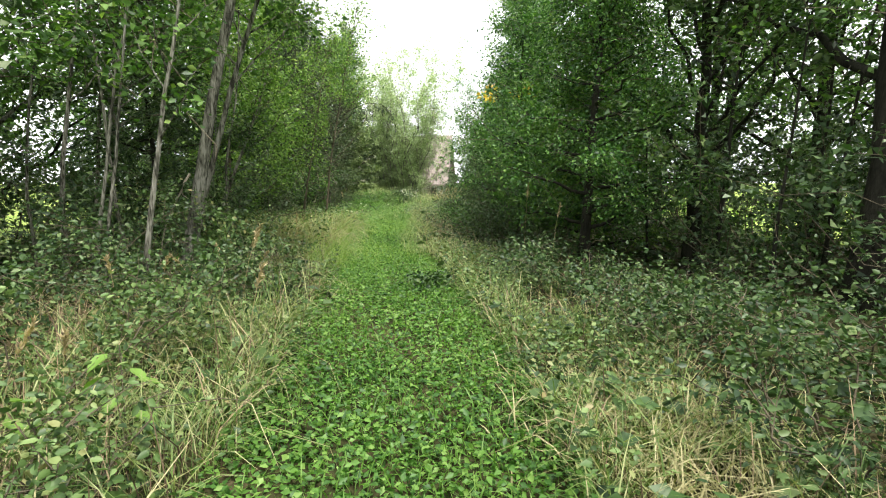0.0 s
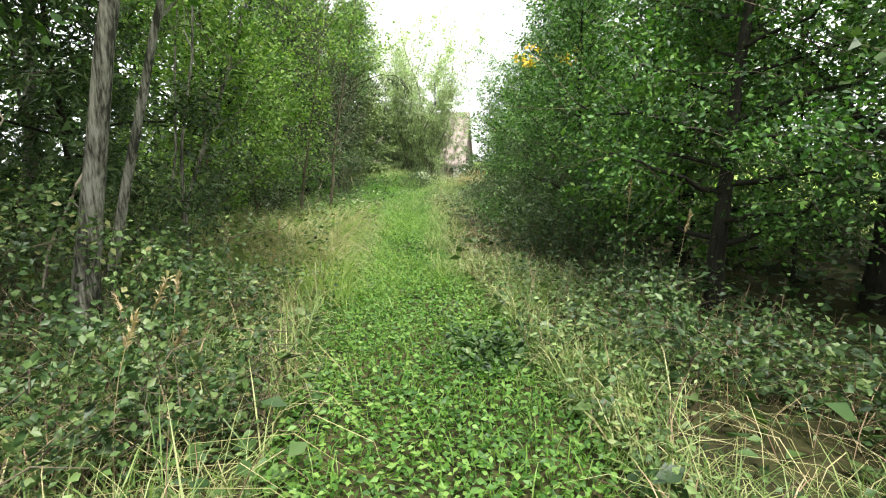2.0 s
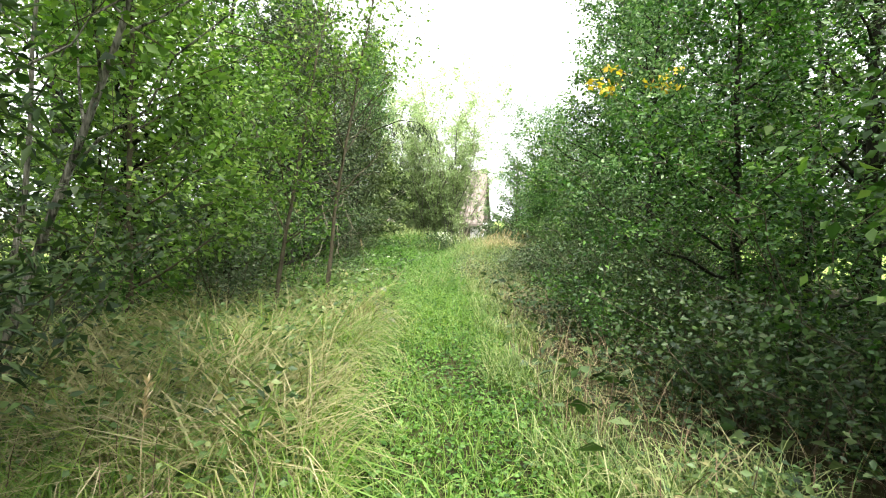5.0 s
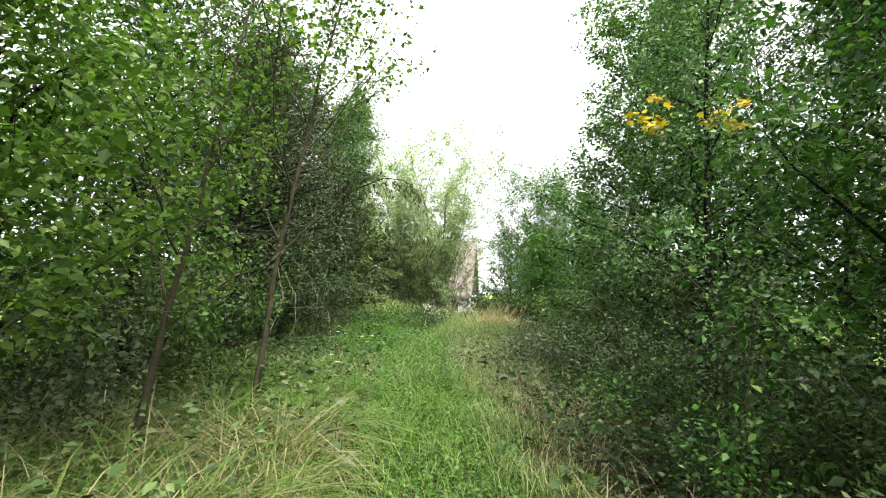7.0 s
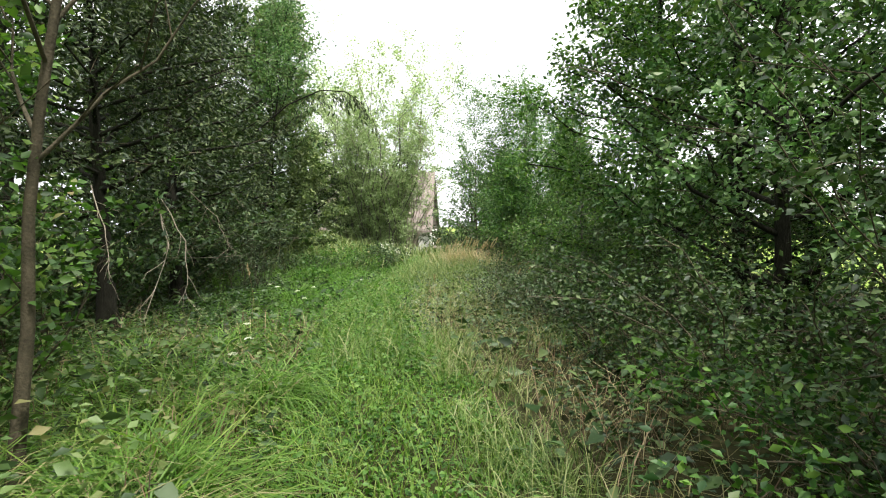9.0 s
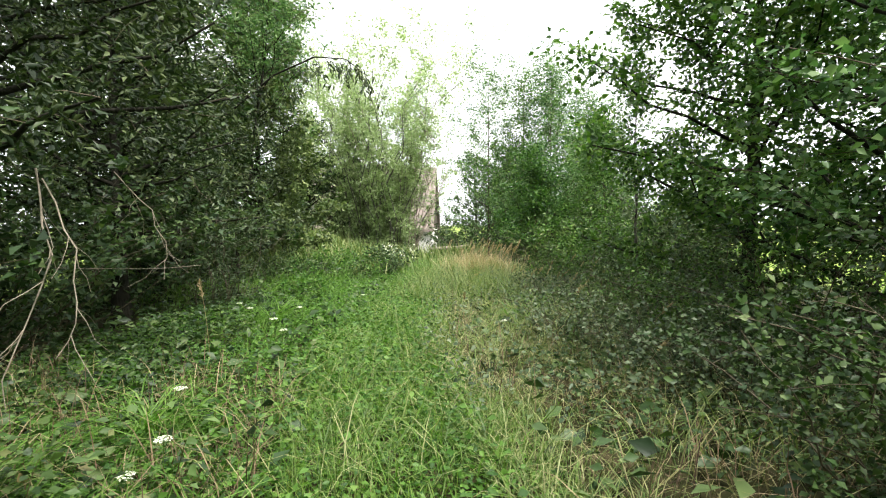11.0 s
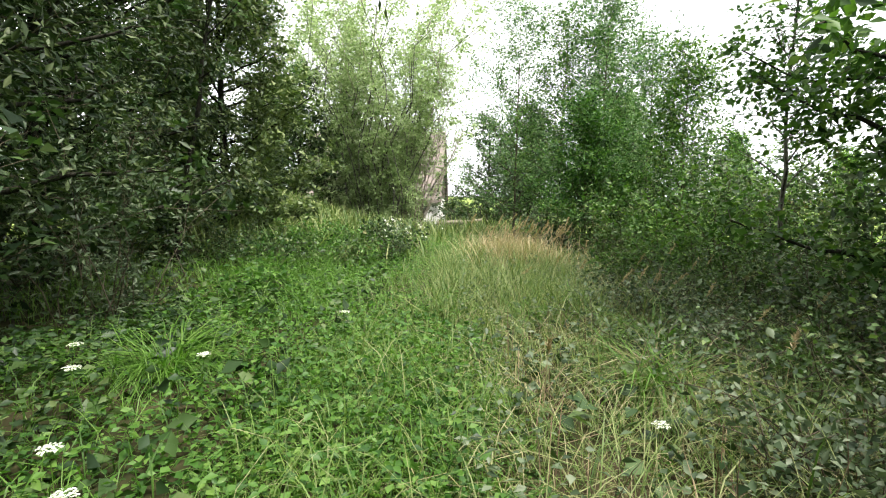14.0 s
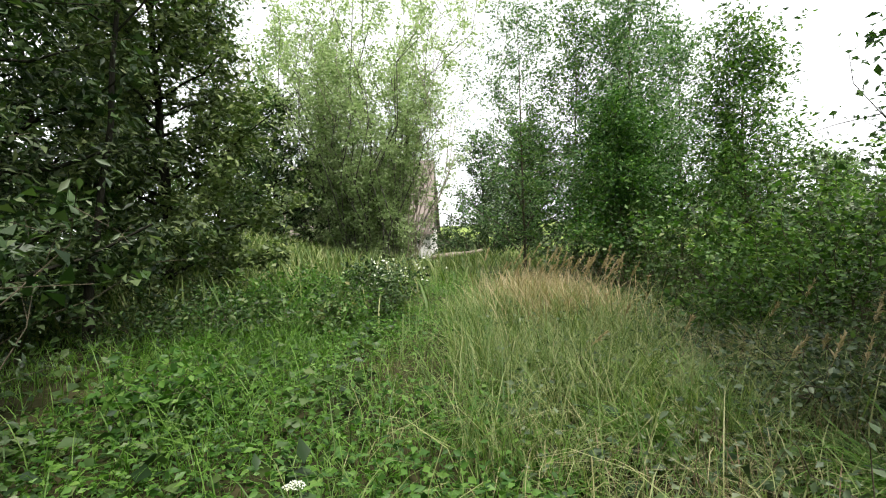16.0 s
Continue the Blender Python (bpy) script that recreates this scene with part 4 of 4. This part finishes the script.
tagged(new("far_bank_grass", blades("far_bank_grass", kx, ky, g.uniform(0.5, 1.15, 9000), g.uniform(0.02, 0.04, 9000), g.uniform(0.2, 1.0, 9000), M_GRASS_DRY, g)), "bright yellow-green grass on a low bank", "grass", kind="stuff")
# paler grass on the open middle stretch, its stronger light put into the colour
sward("verge_grass", "pale soft verge grass with sunlight put into its colour", 231, 10000, 8.0, 13, -2.5, -0.7, (0.3, 0.75), (0.004, 0.008), (0.4, 1.7), M_GRASS_PALE, 0.85, 1.6)
sward("lane_grass", "soft lane grass with brighter light put into its colour", 235, 9000, 8, 24, -0.95, 0.85, (0.12, 0.32), (0.004, 0.009), (0.3, 1.4), M_GRASS_PALE, 0.8)
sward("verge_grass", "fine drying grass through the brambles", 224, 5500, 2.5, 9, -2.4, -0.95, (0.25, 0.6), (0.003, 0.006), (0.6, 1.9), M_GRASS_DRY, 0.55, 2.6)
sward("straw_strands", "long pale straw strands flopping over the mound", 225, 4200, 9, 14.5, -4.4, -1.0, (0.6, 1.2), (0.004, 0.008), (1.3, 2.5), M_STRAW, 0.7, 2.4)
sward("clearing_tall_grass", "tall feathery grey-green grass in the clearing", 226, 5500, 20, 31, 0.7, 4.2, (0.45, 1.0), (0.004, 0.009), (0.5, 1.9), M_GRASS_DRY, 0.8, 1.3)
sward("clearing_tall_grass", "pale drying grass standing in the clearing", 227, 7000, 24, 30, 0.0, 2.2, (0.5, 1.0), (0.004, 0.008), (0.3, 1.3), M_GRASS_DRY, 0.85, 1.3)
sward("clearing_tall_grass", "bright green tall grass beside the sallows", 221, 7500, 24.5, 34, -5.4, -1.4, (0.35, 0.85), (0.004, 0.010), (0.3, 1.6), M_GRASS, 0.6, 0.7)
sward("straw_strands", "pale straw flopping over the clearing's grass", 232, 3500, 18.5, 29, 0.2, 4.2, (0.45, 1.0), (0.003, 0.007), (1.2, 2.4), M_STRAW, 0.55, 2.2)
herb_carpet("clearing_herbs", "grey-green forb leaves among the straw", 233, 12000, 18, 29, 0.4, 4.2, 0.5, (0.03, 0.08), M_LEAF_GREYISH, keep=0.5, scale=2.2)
# dark leaf colour paints the sallow canopy's shade onto these weeds
herb_carpet("shade_herbs", "weeds under the sallows with canopy shade put into their colour", 234, 12000, 17, 25, -4.2, -1.9, 0.4, (0.04, 0.09), M_LEAF_DARK_AND_SHADED, keep=0.6, scale=1.8)
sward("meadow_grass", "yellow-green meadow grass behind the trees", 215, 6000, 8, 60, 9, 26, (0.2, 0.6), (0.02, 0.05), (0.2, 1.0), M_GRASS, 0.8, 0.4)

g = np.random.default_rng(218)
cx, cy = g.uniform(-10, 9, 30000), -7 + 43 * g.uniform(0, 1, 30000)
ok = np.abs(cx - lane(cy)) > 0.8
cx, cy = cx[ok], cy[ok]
tagged(new("ground_cover", leaf_cloud("ground_cover", np.stack([cx, cy, ground_z(cx, cy) + g.uniform(0.02, 0.3, len(cx))], 1), g.normal(0, 1, (len(cx), 3)) * np.array([1, 1, 0.3]), g.uniform(0.07, 0.19, len(cx)), LEAF_SIMPLE, M_LEAF_DARK_AND_SHADED, g, flat=1.0)),
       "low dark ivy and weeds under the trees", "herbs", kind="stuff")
sward("dead_stems", "brown dead stalks among the brambles", 216, 9000, 0.5, 20, -3.6, -0.9, (0.25, 0.8), (0.004, 0.008), (0.1, 1.2), M_DEAD, 0.6, 2.2)
sward("dead_stems", "brown dead stalks among the brambles", 217, 7000, 0.5, 26, 0.8, 3.4, (0.25, 0.7), (0.004, 0.008), (0.1, 1.2), M_DEAD, 0.6, 2.2)
g = np.random.default_rng(77)
px, py = g.normal(1.2, 0.28, 1300), g.normal(2.6, 0.55, 1300)
tagged(new("straw_patch", blades("straw_patch", px, py, g.uniform(0.12, 0.4, 1300), g.uniform(0.005, 0.011, 1300), g.uniform(0.5, 1.6, 1300), M_STRAW, g)), "flattened straw-coloured grass beside the lane", "grass", kind="stuff")


# ---- single plants ----
def tussock(x, y, h, w, n, mat, label, seed):
    """A tuft of long grass arching out from one root."""
    g = np.random.default_rng(seed)
    a, r = g.uniform(0, 2 * math.pi, n), np.abs(g.normal(0, w * 0.22, n))
    me = blades("blades", x + np.cos(a) * r, y + np.sin(a) * r, h * g.uniform(0.6, 1.1, n), g.uniform(0.006, 0.016, n), g.uniform(0.9, 2.4, n), mat, g, heading=None if seed % 3 else a)
    ob = tagged(new("grass_tussock"), label, "grass tussock", "tussocks beside the lane")
    child("blade_tuft", me, ob)
    k = n // 4
    thatch = blades("dead_thatch", x + np.cos(a[:k]) * r[:k] * 1.3, y + np.sin(a[:k]) * r[:k] * 1.3, h * g.uniform(0.25, 0.6, k), g.uniform(0.006, 0.010, k), g.uniform(1.0, 2.3, k), M_DEAD, g, heading=a[:k])
    child("dead_thatch", thatch, ob, "brown dead thatch")
    return ob


for i, (x, y, h, dry) in enumerate(((-2.35, 11.9, 0.9, 1), (-3.2, 11.2, 1.1, 0), (-2.9, 13.4, 1.1, 0), (-3.8, 12.2, 1.1, 1), (-2.7, 14.8, 1.0, 0), (-3.5, 14.6, 1.0, 1), (-2.5, 16.4, 0.9, 0), (-3.4, 18.4, 0.8, 0),
                                   (-4.0, 17.4, 0.9, 0), (-2.2, 9.9, 0.8, 1), (-3.0, 9.6, 0.9, 1), (1.0, 23.4, 0.9, 0), (1.6, 24.6, 1.0, 1), (0.6, 25.4, 0.9, 1), (-3.6, 22.8, 0.8, 0), (0.0, 24.4, 0.7, 0))):
    tussock(x, y, h * 0.85, 0.75, 380, M_GRASS_DRY if dry else M_GRASS, "tussock of long drying grass" if dry else "tussock of long arching green grass", 400 + i)


g = np.random.default_rng(81)
for i in range(40):
    q = g.uniform(9.4, 12.4) if i < 26 else g.uniform(12.4, 15.0)
    dry = i % 4
    tussock(float(lane(q) - g.uniform(1.15, 4.4)), float(q), float(g.uniform(0.8, 1.15)), 0.85, 230, (M_GRASS, M_STRAW, M_GRASS_DRY, M_STRAW)[dry], "tussock of long arching green grass" if dry == 0 else "tussock of long arching straw-coloured grass", 440 + i)
for i in range(12):
    q = g.uniform(21.5, 27)
    tussock(float(lane(q) + g.uniform(1.6, 4.8)), float(q), float(g.uniform(0.6, 0.95)), 0.7, 200, (M_GRASS_DRY, M_GRASS, M_STRAW)[i % 3], "tussock of long drying grass flopping over", 490 + i)


def plume_stalk(x, y, h, lean, seed, label="dry grass stalk with a feathery tan plume"):
    g = np.random.default_rng(seed)
    ob = tagged(new("grass_stalk"), label, "grass stalk", "plumed grass stalks")
    ob.location = (x, y, float(ground_z(x, y)) - 0.02)
    s = np.linspace(0, 1, 7)[:, None]
    ln = np.concatenate([lean[0] * s ** 2, lean[1] * s ** 2, h * (s - 0.08 * s ** 3)], 1)
    child("stem", tubes("stem", ln[None], (0.0028 * np.linspace(1, 0.5, 7))[None], 4, M_GRASS_TAN), ob)
    n = 60
    u = g.uniform(0.8, 1.0, n)
    p = along(np.repeat(ln[None], n, 0), u)
    way = unit(unit(ln[-1] - ln[-2]) + g.normal(0, 0.35, (n, 3)))
    child("plume", leaf_cloud("plume", p, way, g.uniform(0.025, 0.06, n), LEAF_NARROW, M_GRASS_TAN, g), ob)
    return ob


g = np.random.default_rng(78)
STALKS = [(1.4, 7.8, 1.5, 0.05), (1.75, 7.4, 1.2, 0.1), (-3.62, 20.2, 1.15, -0.12), (2.0, 24.8, 0.9, 0.3), (1.4, 24.3, 0.8, 0.35), (2.5, 25.2, 0.9, 0.3), (2.1, 25.6, 1.0, 0.3), (1.8, 22.6, 0.9, 0.3)]
STALKS += [(g.normal(0.75, 0.45), g.uniform(27.2, 30.6), g.uniform(0.95, 1.3), g.uniform(0.1, 0.4)) for _ in range(46)]
STALKS += [(lane(q) - g.uniform(1.0, 2.4), q, g.uniform(0.7, 1.1), g.uniform(-0.3, 0.3)) for q in g.uniform(1.5, 9, 16)]
STALKS += [(lane(q) + g.uniform(1.0, 3.0), q, g.uniform(0.6, 0.95), g.uniform(0.0, 0.4)) for q in g.uniform(18, 28, 16)]
for i, (x, y, h, l) in enumerate(STALKS):
    plume_stalk(float(x), float(y), float(h), (float(l), float(g.uniform(-0.15, 0.15))), 500 + i)
tan = blades("tan_grass", g.normal(0.75, 0.45, 1500), g.uniform(27.4, 31.0, 1500), g.uniform(0.5, 1.0, 1500), g.uniform(0.006, 0.012, 1500), g.uniform(0.2, 0.9, 1500), M_GRASS_TAN, g)
tagged(new("tan_grass", tan), "reddish tan plumed grass in the clearing", "grass", kind="stuff")


def umbel(x, y, h, seed):
    """A wild carrot: stem, rays and a flat white flower head."""
    g = np.random.default_rng(seed)
    ob = tagged(new("wild_carrot"), "wild carrot with a flat white flower head", "flower", "white umbel flowers")
    ob.location = (x, y, float(ground_z(x, y)) - 0.02)
    top = np.array([g.normal(0, 0.06), g.normal(0, 0.06), h])
    s = np.linspace(0, 1, 5)[:, None]
    child("stem", tubes("stem", (top * s)[None], (0.003 * np.linspace(1, 0.7, 5))[None], 4, M_GRASS), ob)
    n = 90
    a, r = g.uniform(0, 6.28, n), 0.045 * np.sqrt(g.uniform(0, 1, n))
    p = top + np.stack([np.cos(a) * r, np.sin(a) * r, 0.03 - 4 * r * r + g.normal(0, 0.003, n)], 1)
    ends = p[:14]
    child("rays", tubes("rays", np.stack([np.repeat(top[None] * 0.985, 14, 0), ends - (0, 0, 0.004)], 1), np.full((14, 2), 0.0012), 3, M_GRASS), ob)
    child("flower_head", leaf_cloud("flower_head", p, g.normal(0, 1, (n, 3)) * np.array([1, 1, 0.1]), np.full(n, 0.016), LEAF_SIMPLE, M_FLOWER, g, flat=3), ob)
    lv = g.uniform(0.1, 0.7, 24)[:, None] * top
    child("leaf_fronds", leaf_cloud("leaf_fronds", lv, g.normal(0, 1, (24, 3)) * np.array([1, 1, 0.4]), g.uniform(0.06, 0.12, 24), LEAF_NARROW, M_HERB, g), ob)


for i, (x, y, h) in enumerate(((-3.0, 20.55, 0.55), (-2.93, 20.4, 0.45), (-2.95, 17.6, 0.42), (-2.98, 17.4, 0.3), (-3.5, 21.6, 0.5), (-3.1, 22.2, 0.4),
                              (-3.9, 22.0, 0.5), (-2.2, 23.6, 0.35), (-0.2, 21.0, 0.35), (-3.3, 18.6, 0.4))):
    umbel(x, y, h, 600 + i)


def broad_plant(x, y, h, n, leaf, mat, label, seed, shape=LEAF_OVATE):
    """A young broad-leaved sucker: one stem with large single leaves on stalks."""
    g = np.random.default_rng(seed)
    ob = tagged(new("broadleaf_plant"), label, "plant", "broad-leaved suckers")
    ob.location = (x, y, float(ground_z(x, y)) - 0.02)
    s = np.linspace(0, 1, 5)[:, None]
    ln = np.concatenate([g.normal(0, 0.08) * s, g.normal(0, 0.08) * s, h * s], 1)
    child("stem", tubes("stem", ln[None], (0.005 * np.linspace(1, 0.5, 5))[None], 5, M_TWIG), ob)
    for i in range(n):
        a = i * 2.4 + g.uniform(-0.3, 0.3)
        st = along(ln[None], np.array([0.35 + 0.65 * i / n]))[0]
        d = np.array([math.cos(a), math.sin(a), 0.35])
        e = st + d * leaf * 0.5
        stalk = child("leaf_stalk", tubes("leaf_stalk", np.stack([st, e])[None], np.full((1, 2), 0.002), 3, M_TWIG), ob)
        child("leaf", leaf_cloud("leaf", e[None], (d + np.array([0, 0, -0.7]))[None], np.array([leaf * g.uniform(0.8, 1.2)]), shape, mat, g, flat=2), ob)


broad_plant(-2.3, 14.05, 0.6, 6, 0.15, M_LEAF_GREYISH, "poplar sucker with large grey-green leaves", 620)
broad_plant(-2.1, 13.5, 0.55, 5, 0.14, M_LEAF_GREYISH, "poplar sucker with large grey-green leaves", 621)
broad_plant(1.5, 13.8, 0.75, 7, 0.16, M_LEAF_GREYISH, "poplar sucker with large whitish leaves", 622)
broad_plant(1.25, 14.3, 0.5, 5, 0.13, M_LEAF_GREYISH, "poplar sucker with large whitish leaves", 623)
broad_plant(-1.75, 2.7, 0.6, 8, 0.15, M_LEAF_LIGHT, "bright green sapling with large leaves", 624)
broad_plant(-2.1, 2.3, 0.5, 8, 0.15, M_LEAF_LIGHT, "bright green sapling with large leaves", 625)
broad_plant(2.6, 17.6, 1.1, 10, 0.085, M_LEAF_GREYISH, "grey-leaved sapling beside the shrubs", 626)
broad_plant(2.2, 18.4, 0.9, 10, 0.08, M_LEAF_GREYISH, "grey-leaved sapling beside the shrubs", 627)

for i, (x, y, h) in enumerate(((0.55, 15.9, 0.55), (0.85, 16.2, 0.7), (0.8, 15.6, 0.5), (1.15, 16.0, 0.65))):
    broad_plant(x, y, h, 10, 0.095, M_LEAF_MAPLE, "maple seedling with large bright lobed leaves", 630 + i, LEAF_LOBED)
g = np.random.default_rng(82)
tuft = tagged(new("herb_tuft"), "dark green herb tuft on the trodden lane", "herbs")
tx, ty = g.normal(-0.05, 0.17, 420), g.normal(6.6, 0.24, 420)
child("tuft_leaves", leaf_cloud("tuft_leaves", np.stack([tx, ty, ground_z(tx, ty) + g.uniform(0.05, 0.2, 420)], 1), g.normal(0, 1, (420, 3)) * np.array([1, 1, 0.5]), g.uniform(0.04, 0.09, 420), LEAF_OVATE, M_LEAF_DARK_AND_SHADED, g, flat=1.0), tuft)
tx, ty = g.normal(-0.05, 0.15, 160), g.normal(6.6, 0.2, 160)
child("tuft_blades", blades("tuft_blades", tx, ty, g.uniform(0.12, 0.3, 160), g.uniform(0.006, 0.012, 160), g.uniform(0.4, 1.5, 160), M_HERB, g), tuft)

# the yellowed branch of the tree by the lane
g = np.random.default_rng(79)
by0 = np.array([2.25 - 2.9, 16.5 - 17.2, 4.2])
yl = np.array([stem_line(g, by0 + np.array([0.09 * (i - 4), 0.0, 0.0]) + g.normal(0, 0.06, 3), unit(np.array([-1.0 if i < 5 else 1.0, -0.3, 0.05]) + g.normal(0, 0.15, 3)), g.uniform(0.4, 0.7), 4, -0.08, 0.04) for i in range(9)])
yb = child("yellow_branch", tubes("yellow_branch", yl, np.tile(np.linspace(1, 0.4, 4) * 0.006, (9, 1)), 4, M_TWIG), yellow_tree, "branch with yellowed leaves")
p, w, sz = plant_leaves(g, yl, 17, 0.105, 0.04, 0.15)
child("yellow_leaves", leaf_cloud("yellow_leaves", p, w, sz, LEAF_LOBED, M_LEAF_YELLOW, g), yb, "yellow autumn leaves")

# dead twigs hanging out of the sallow, and the wire under it
def dead_twig(points, r, seed):
    g = np.random.default_rng(seed)
    p0 = np.array(points[0])
    ob = tagged(new("dead_branch"), "bare pale dead twig hanging from the sallow", "branch", "dead hanging twigs")
    ob.location = p0
    s = np.linspace(0, 1, len(points))
    u = np.linspace(0, 1, 9)
    ln = np.stack([np.interp(u, s, [q[k] - p0[k] for q in points]) for k in range(3)], 1) + g.normal(0, 0.015, (9, 3))
    child("stem", tubes("stem", ln[None], (r * np.linspace(1, 0.4, 9))[None], 5, M_TWIG_PALE), ob)
    for i in range(8):
        st = along(ln[None], np.array([g.uniform(0.15, 0.95)]))[0]
        side = stem_line(g, st, unit(np.array([g.normal(0, 0.6), g.normal(0, 0.6), -0.7])), g.uniform(0.15, 0.45), 4, -0.1, 0.08)
        child("side_twig", tubes("side_twig", side[None], (r * 0.5 * np.linspace(1, 0.4, 4))[None], 4, M_TWIG_PALE), ob)


dead_twig(((-4.5, 19.0, 2.3), (-4.25, 18.8, 1.65), (-4.4, 18.6, 1.0), (-4.5, 18.5, 0.45)), 0.009, 640)
dead_twig(((-4.4, 18.9, 2.2), (-4.0, 18.6, 1.7), (-3.9, 18.5, 1.2), (-4.0, 18.4, 0.85)), 0.007, 641)
dead_twig(((-5.2, 18.8, 2.4), (-4.9, 18.5, 1.9), (-4.8, 18.4, 1.5), (-4.75, 18.3, 1.2)), 0.008, 642)
dead_twig(((-3.3, 6.9, 1.75), (-3.45, 6.8, 1.4), (-3.6, 6.7, 1.0), (-3.7, 6.6, 0.3)), 0.018, 644)
dead_twig(((-4.6, 20.3, 2.4), (-4.1, 20.0, 2.0), (-3.9, 19.9, 1.6), (-3.9, 19.8, 1.3)), 0.006, 643)
wire = tagged(new("wire_strand"), "thin rusty fence wire strung between the bushes", "wire")
wire.location = (-4.95, 20.95, 1.31)
child("strand", tubes("strand", np.array([[[-2.2, 0.3, 0.1], [-0.9, 0.1, 0.02], [0, 0, 0], [0.5, -0.04, -0.005], [1.0, -0.08, 0.03]]]), np.full((1, 5), 0.0035), 5, M_TWIG_PALE), wire)

# pale-flecked bush and a fallen log in front of the house
bush(-1.95, 31.8, 1.6, 0.8, "dark leafy bush flecked with white flowers", 650, leaves=2600, leaf=0.11, leaf_mat=M_LEAF_DARK_AND_SHADED, name="flowering_bush", category="bush", rise=(55, 88), arch=-0.1)
g = np.random.default_rng(80)
fl = np.stack([g.normal(-1.85, 0.42, 130), g.normal(31.55, 0.35, 130), 0.3 + g.uniform(0.35, 0.85, 130)], 1)
tagged(new("white_flowers", leaf_cloud("white_flowers", fl, g.normal(0, 1, (130, 3)), np.full(130, 0.07), LEAF_SIMPLE, M_FLOWER, g)), "small white flowers scattered over the bush", "flowers", kind="stuff")
log = tagged(new("fallen_log"), "pale barkless log lying in the grass", "log")
log.location = (1.5, 45.5, float(ground_z(1.5, 45.5)) + 0.5)
child("log_body", tubes("log_body", np.array([[[-1.3, 0, 0], [-0.4, 0.05, 0.06], [0.4, 0, 0.1], [1.2, 0.1, 0.22]]]), np.array([[0.11, 0.12, 0.1, 0.07]]), 8, M_TWIG_PALE), log)

# ---- house far ahead ----
house = tagged(new("house"), "white-walled house with a steep brown tiled roof", "house")
house.matrix_world = pose(1.25, 60.3, -1.05, 0, 0, -9)
bm = bmesh.new()
bmesh.ops.create_cube(bm, size=1, matrix=Matrix.Translation((-6, 4, 1.25)) @ Matrix.Diagonal((12, 8, 2.5, 1)))
part("wall", bm, M_PLASTER, house)
bm = bmesh.new()
gable = [bm.verts.new(v) for v in ((0, 0, 2.5), (0, 8, 2.5), (0, 4, 8.1), (-0.15, 0, 2.5), (-0.15, 8, 2.5), (-0.15, 4, 8.1))]
for f in ((0, 1, 2), (5, 4, 3), (0, 3, 4, 1), (1, 4, 5, 2), (2, 5, 3, 0)):
    bm.faces.new([gable[i] for i in f])
part("gable", bm, M_BOARD, house, "dark boarded gable")
for sgn in (0, 1):
    bm = bmesh.new()
    y0, y1 = (-0.35, 4.0) if sgn == 0 else (8.35, 4.0)
    rows = [(y0, 2.2), (y1, 8.3), (y1, 8.5), (y0, 2.42)]
    vs = [bm.verts.new((xx, yy, zz)) for xx in (-12.3, 0.3) for yy, zz in rows]
    for f in ((0, 1, 2, 3), (7, 6, 5, 4), (0, 4, 5, 1), (1, 5, 6, 2), (2, 6, 7, 3), (3, 7, 4, 0)):
        bm.faces.new([vs[i] for i in f])
    bmesh.ops.recalc_face_normals(bm, faces=bm.faces)
    part("roof_slope", bm, M_ROOF, house)
for x in (-1.6, -4.4, -8.0):
    bm = bmesh.new()
    bmesh.ops.create_cube(bm, size=1, matrix=Matrix.Translation((x, -0.02, 1.45)) @ Matrix.Diagonal((1.0, 0.1, 1.1, 1)))
    win = part("window", bm, M_BOARD, house, "dark window")
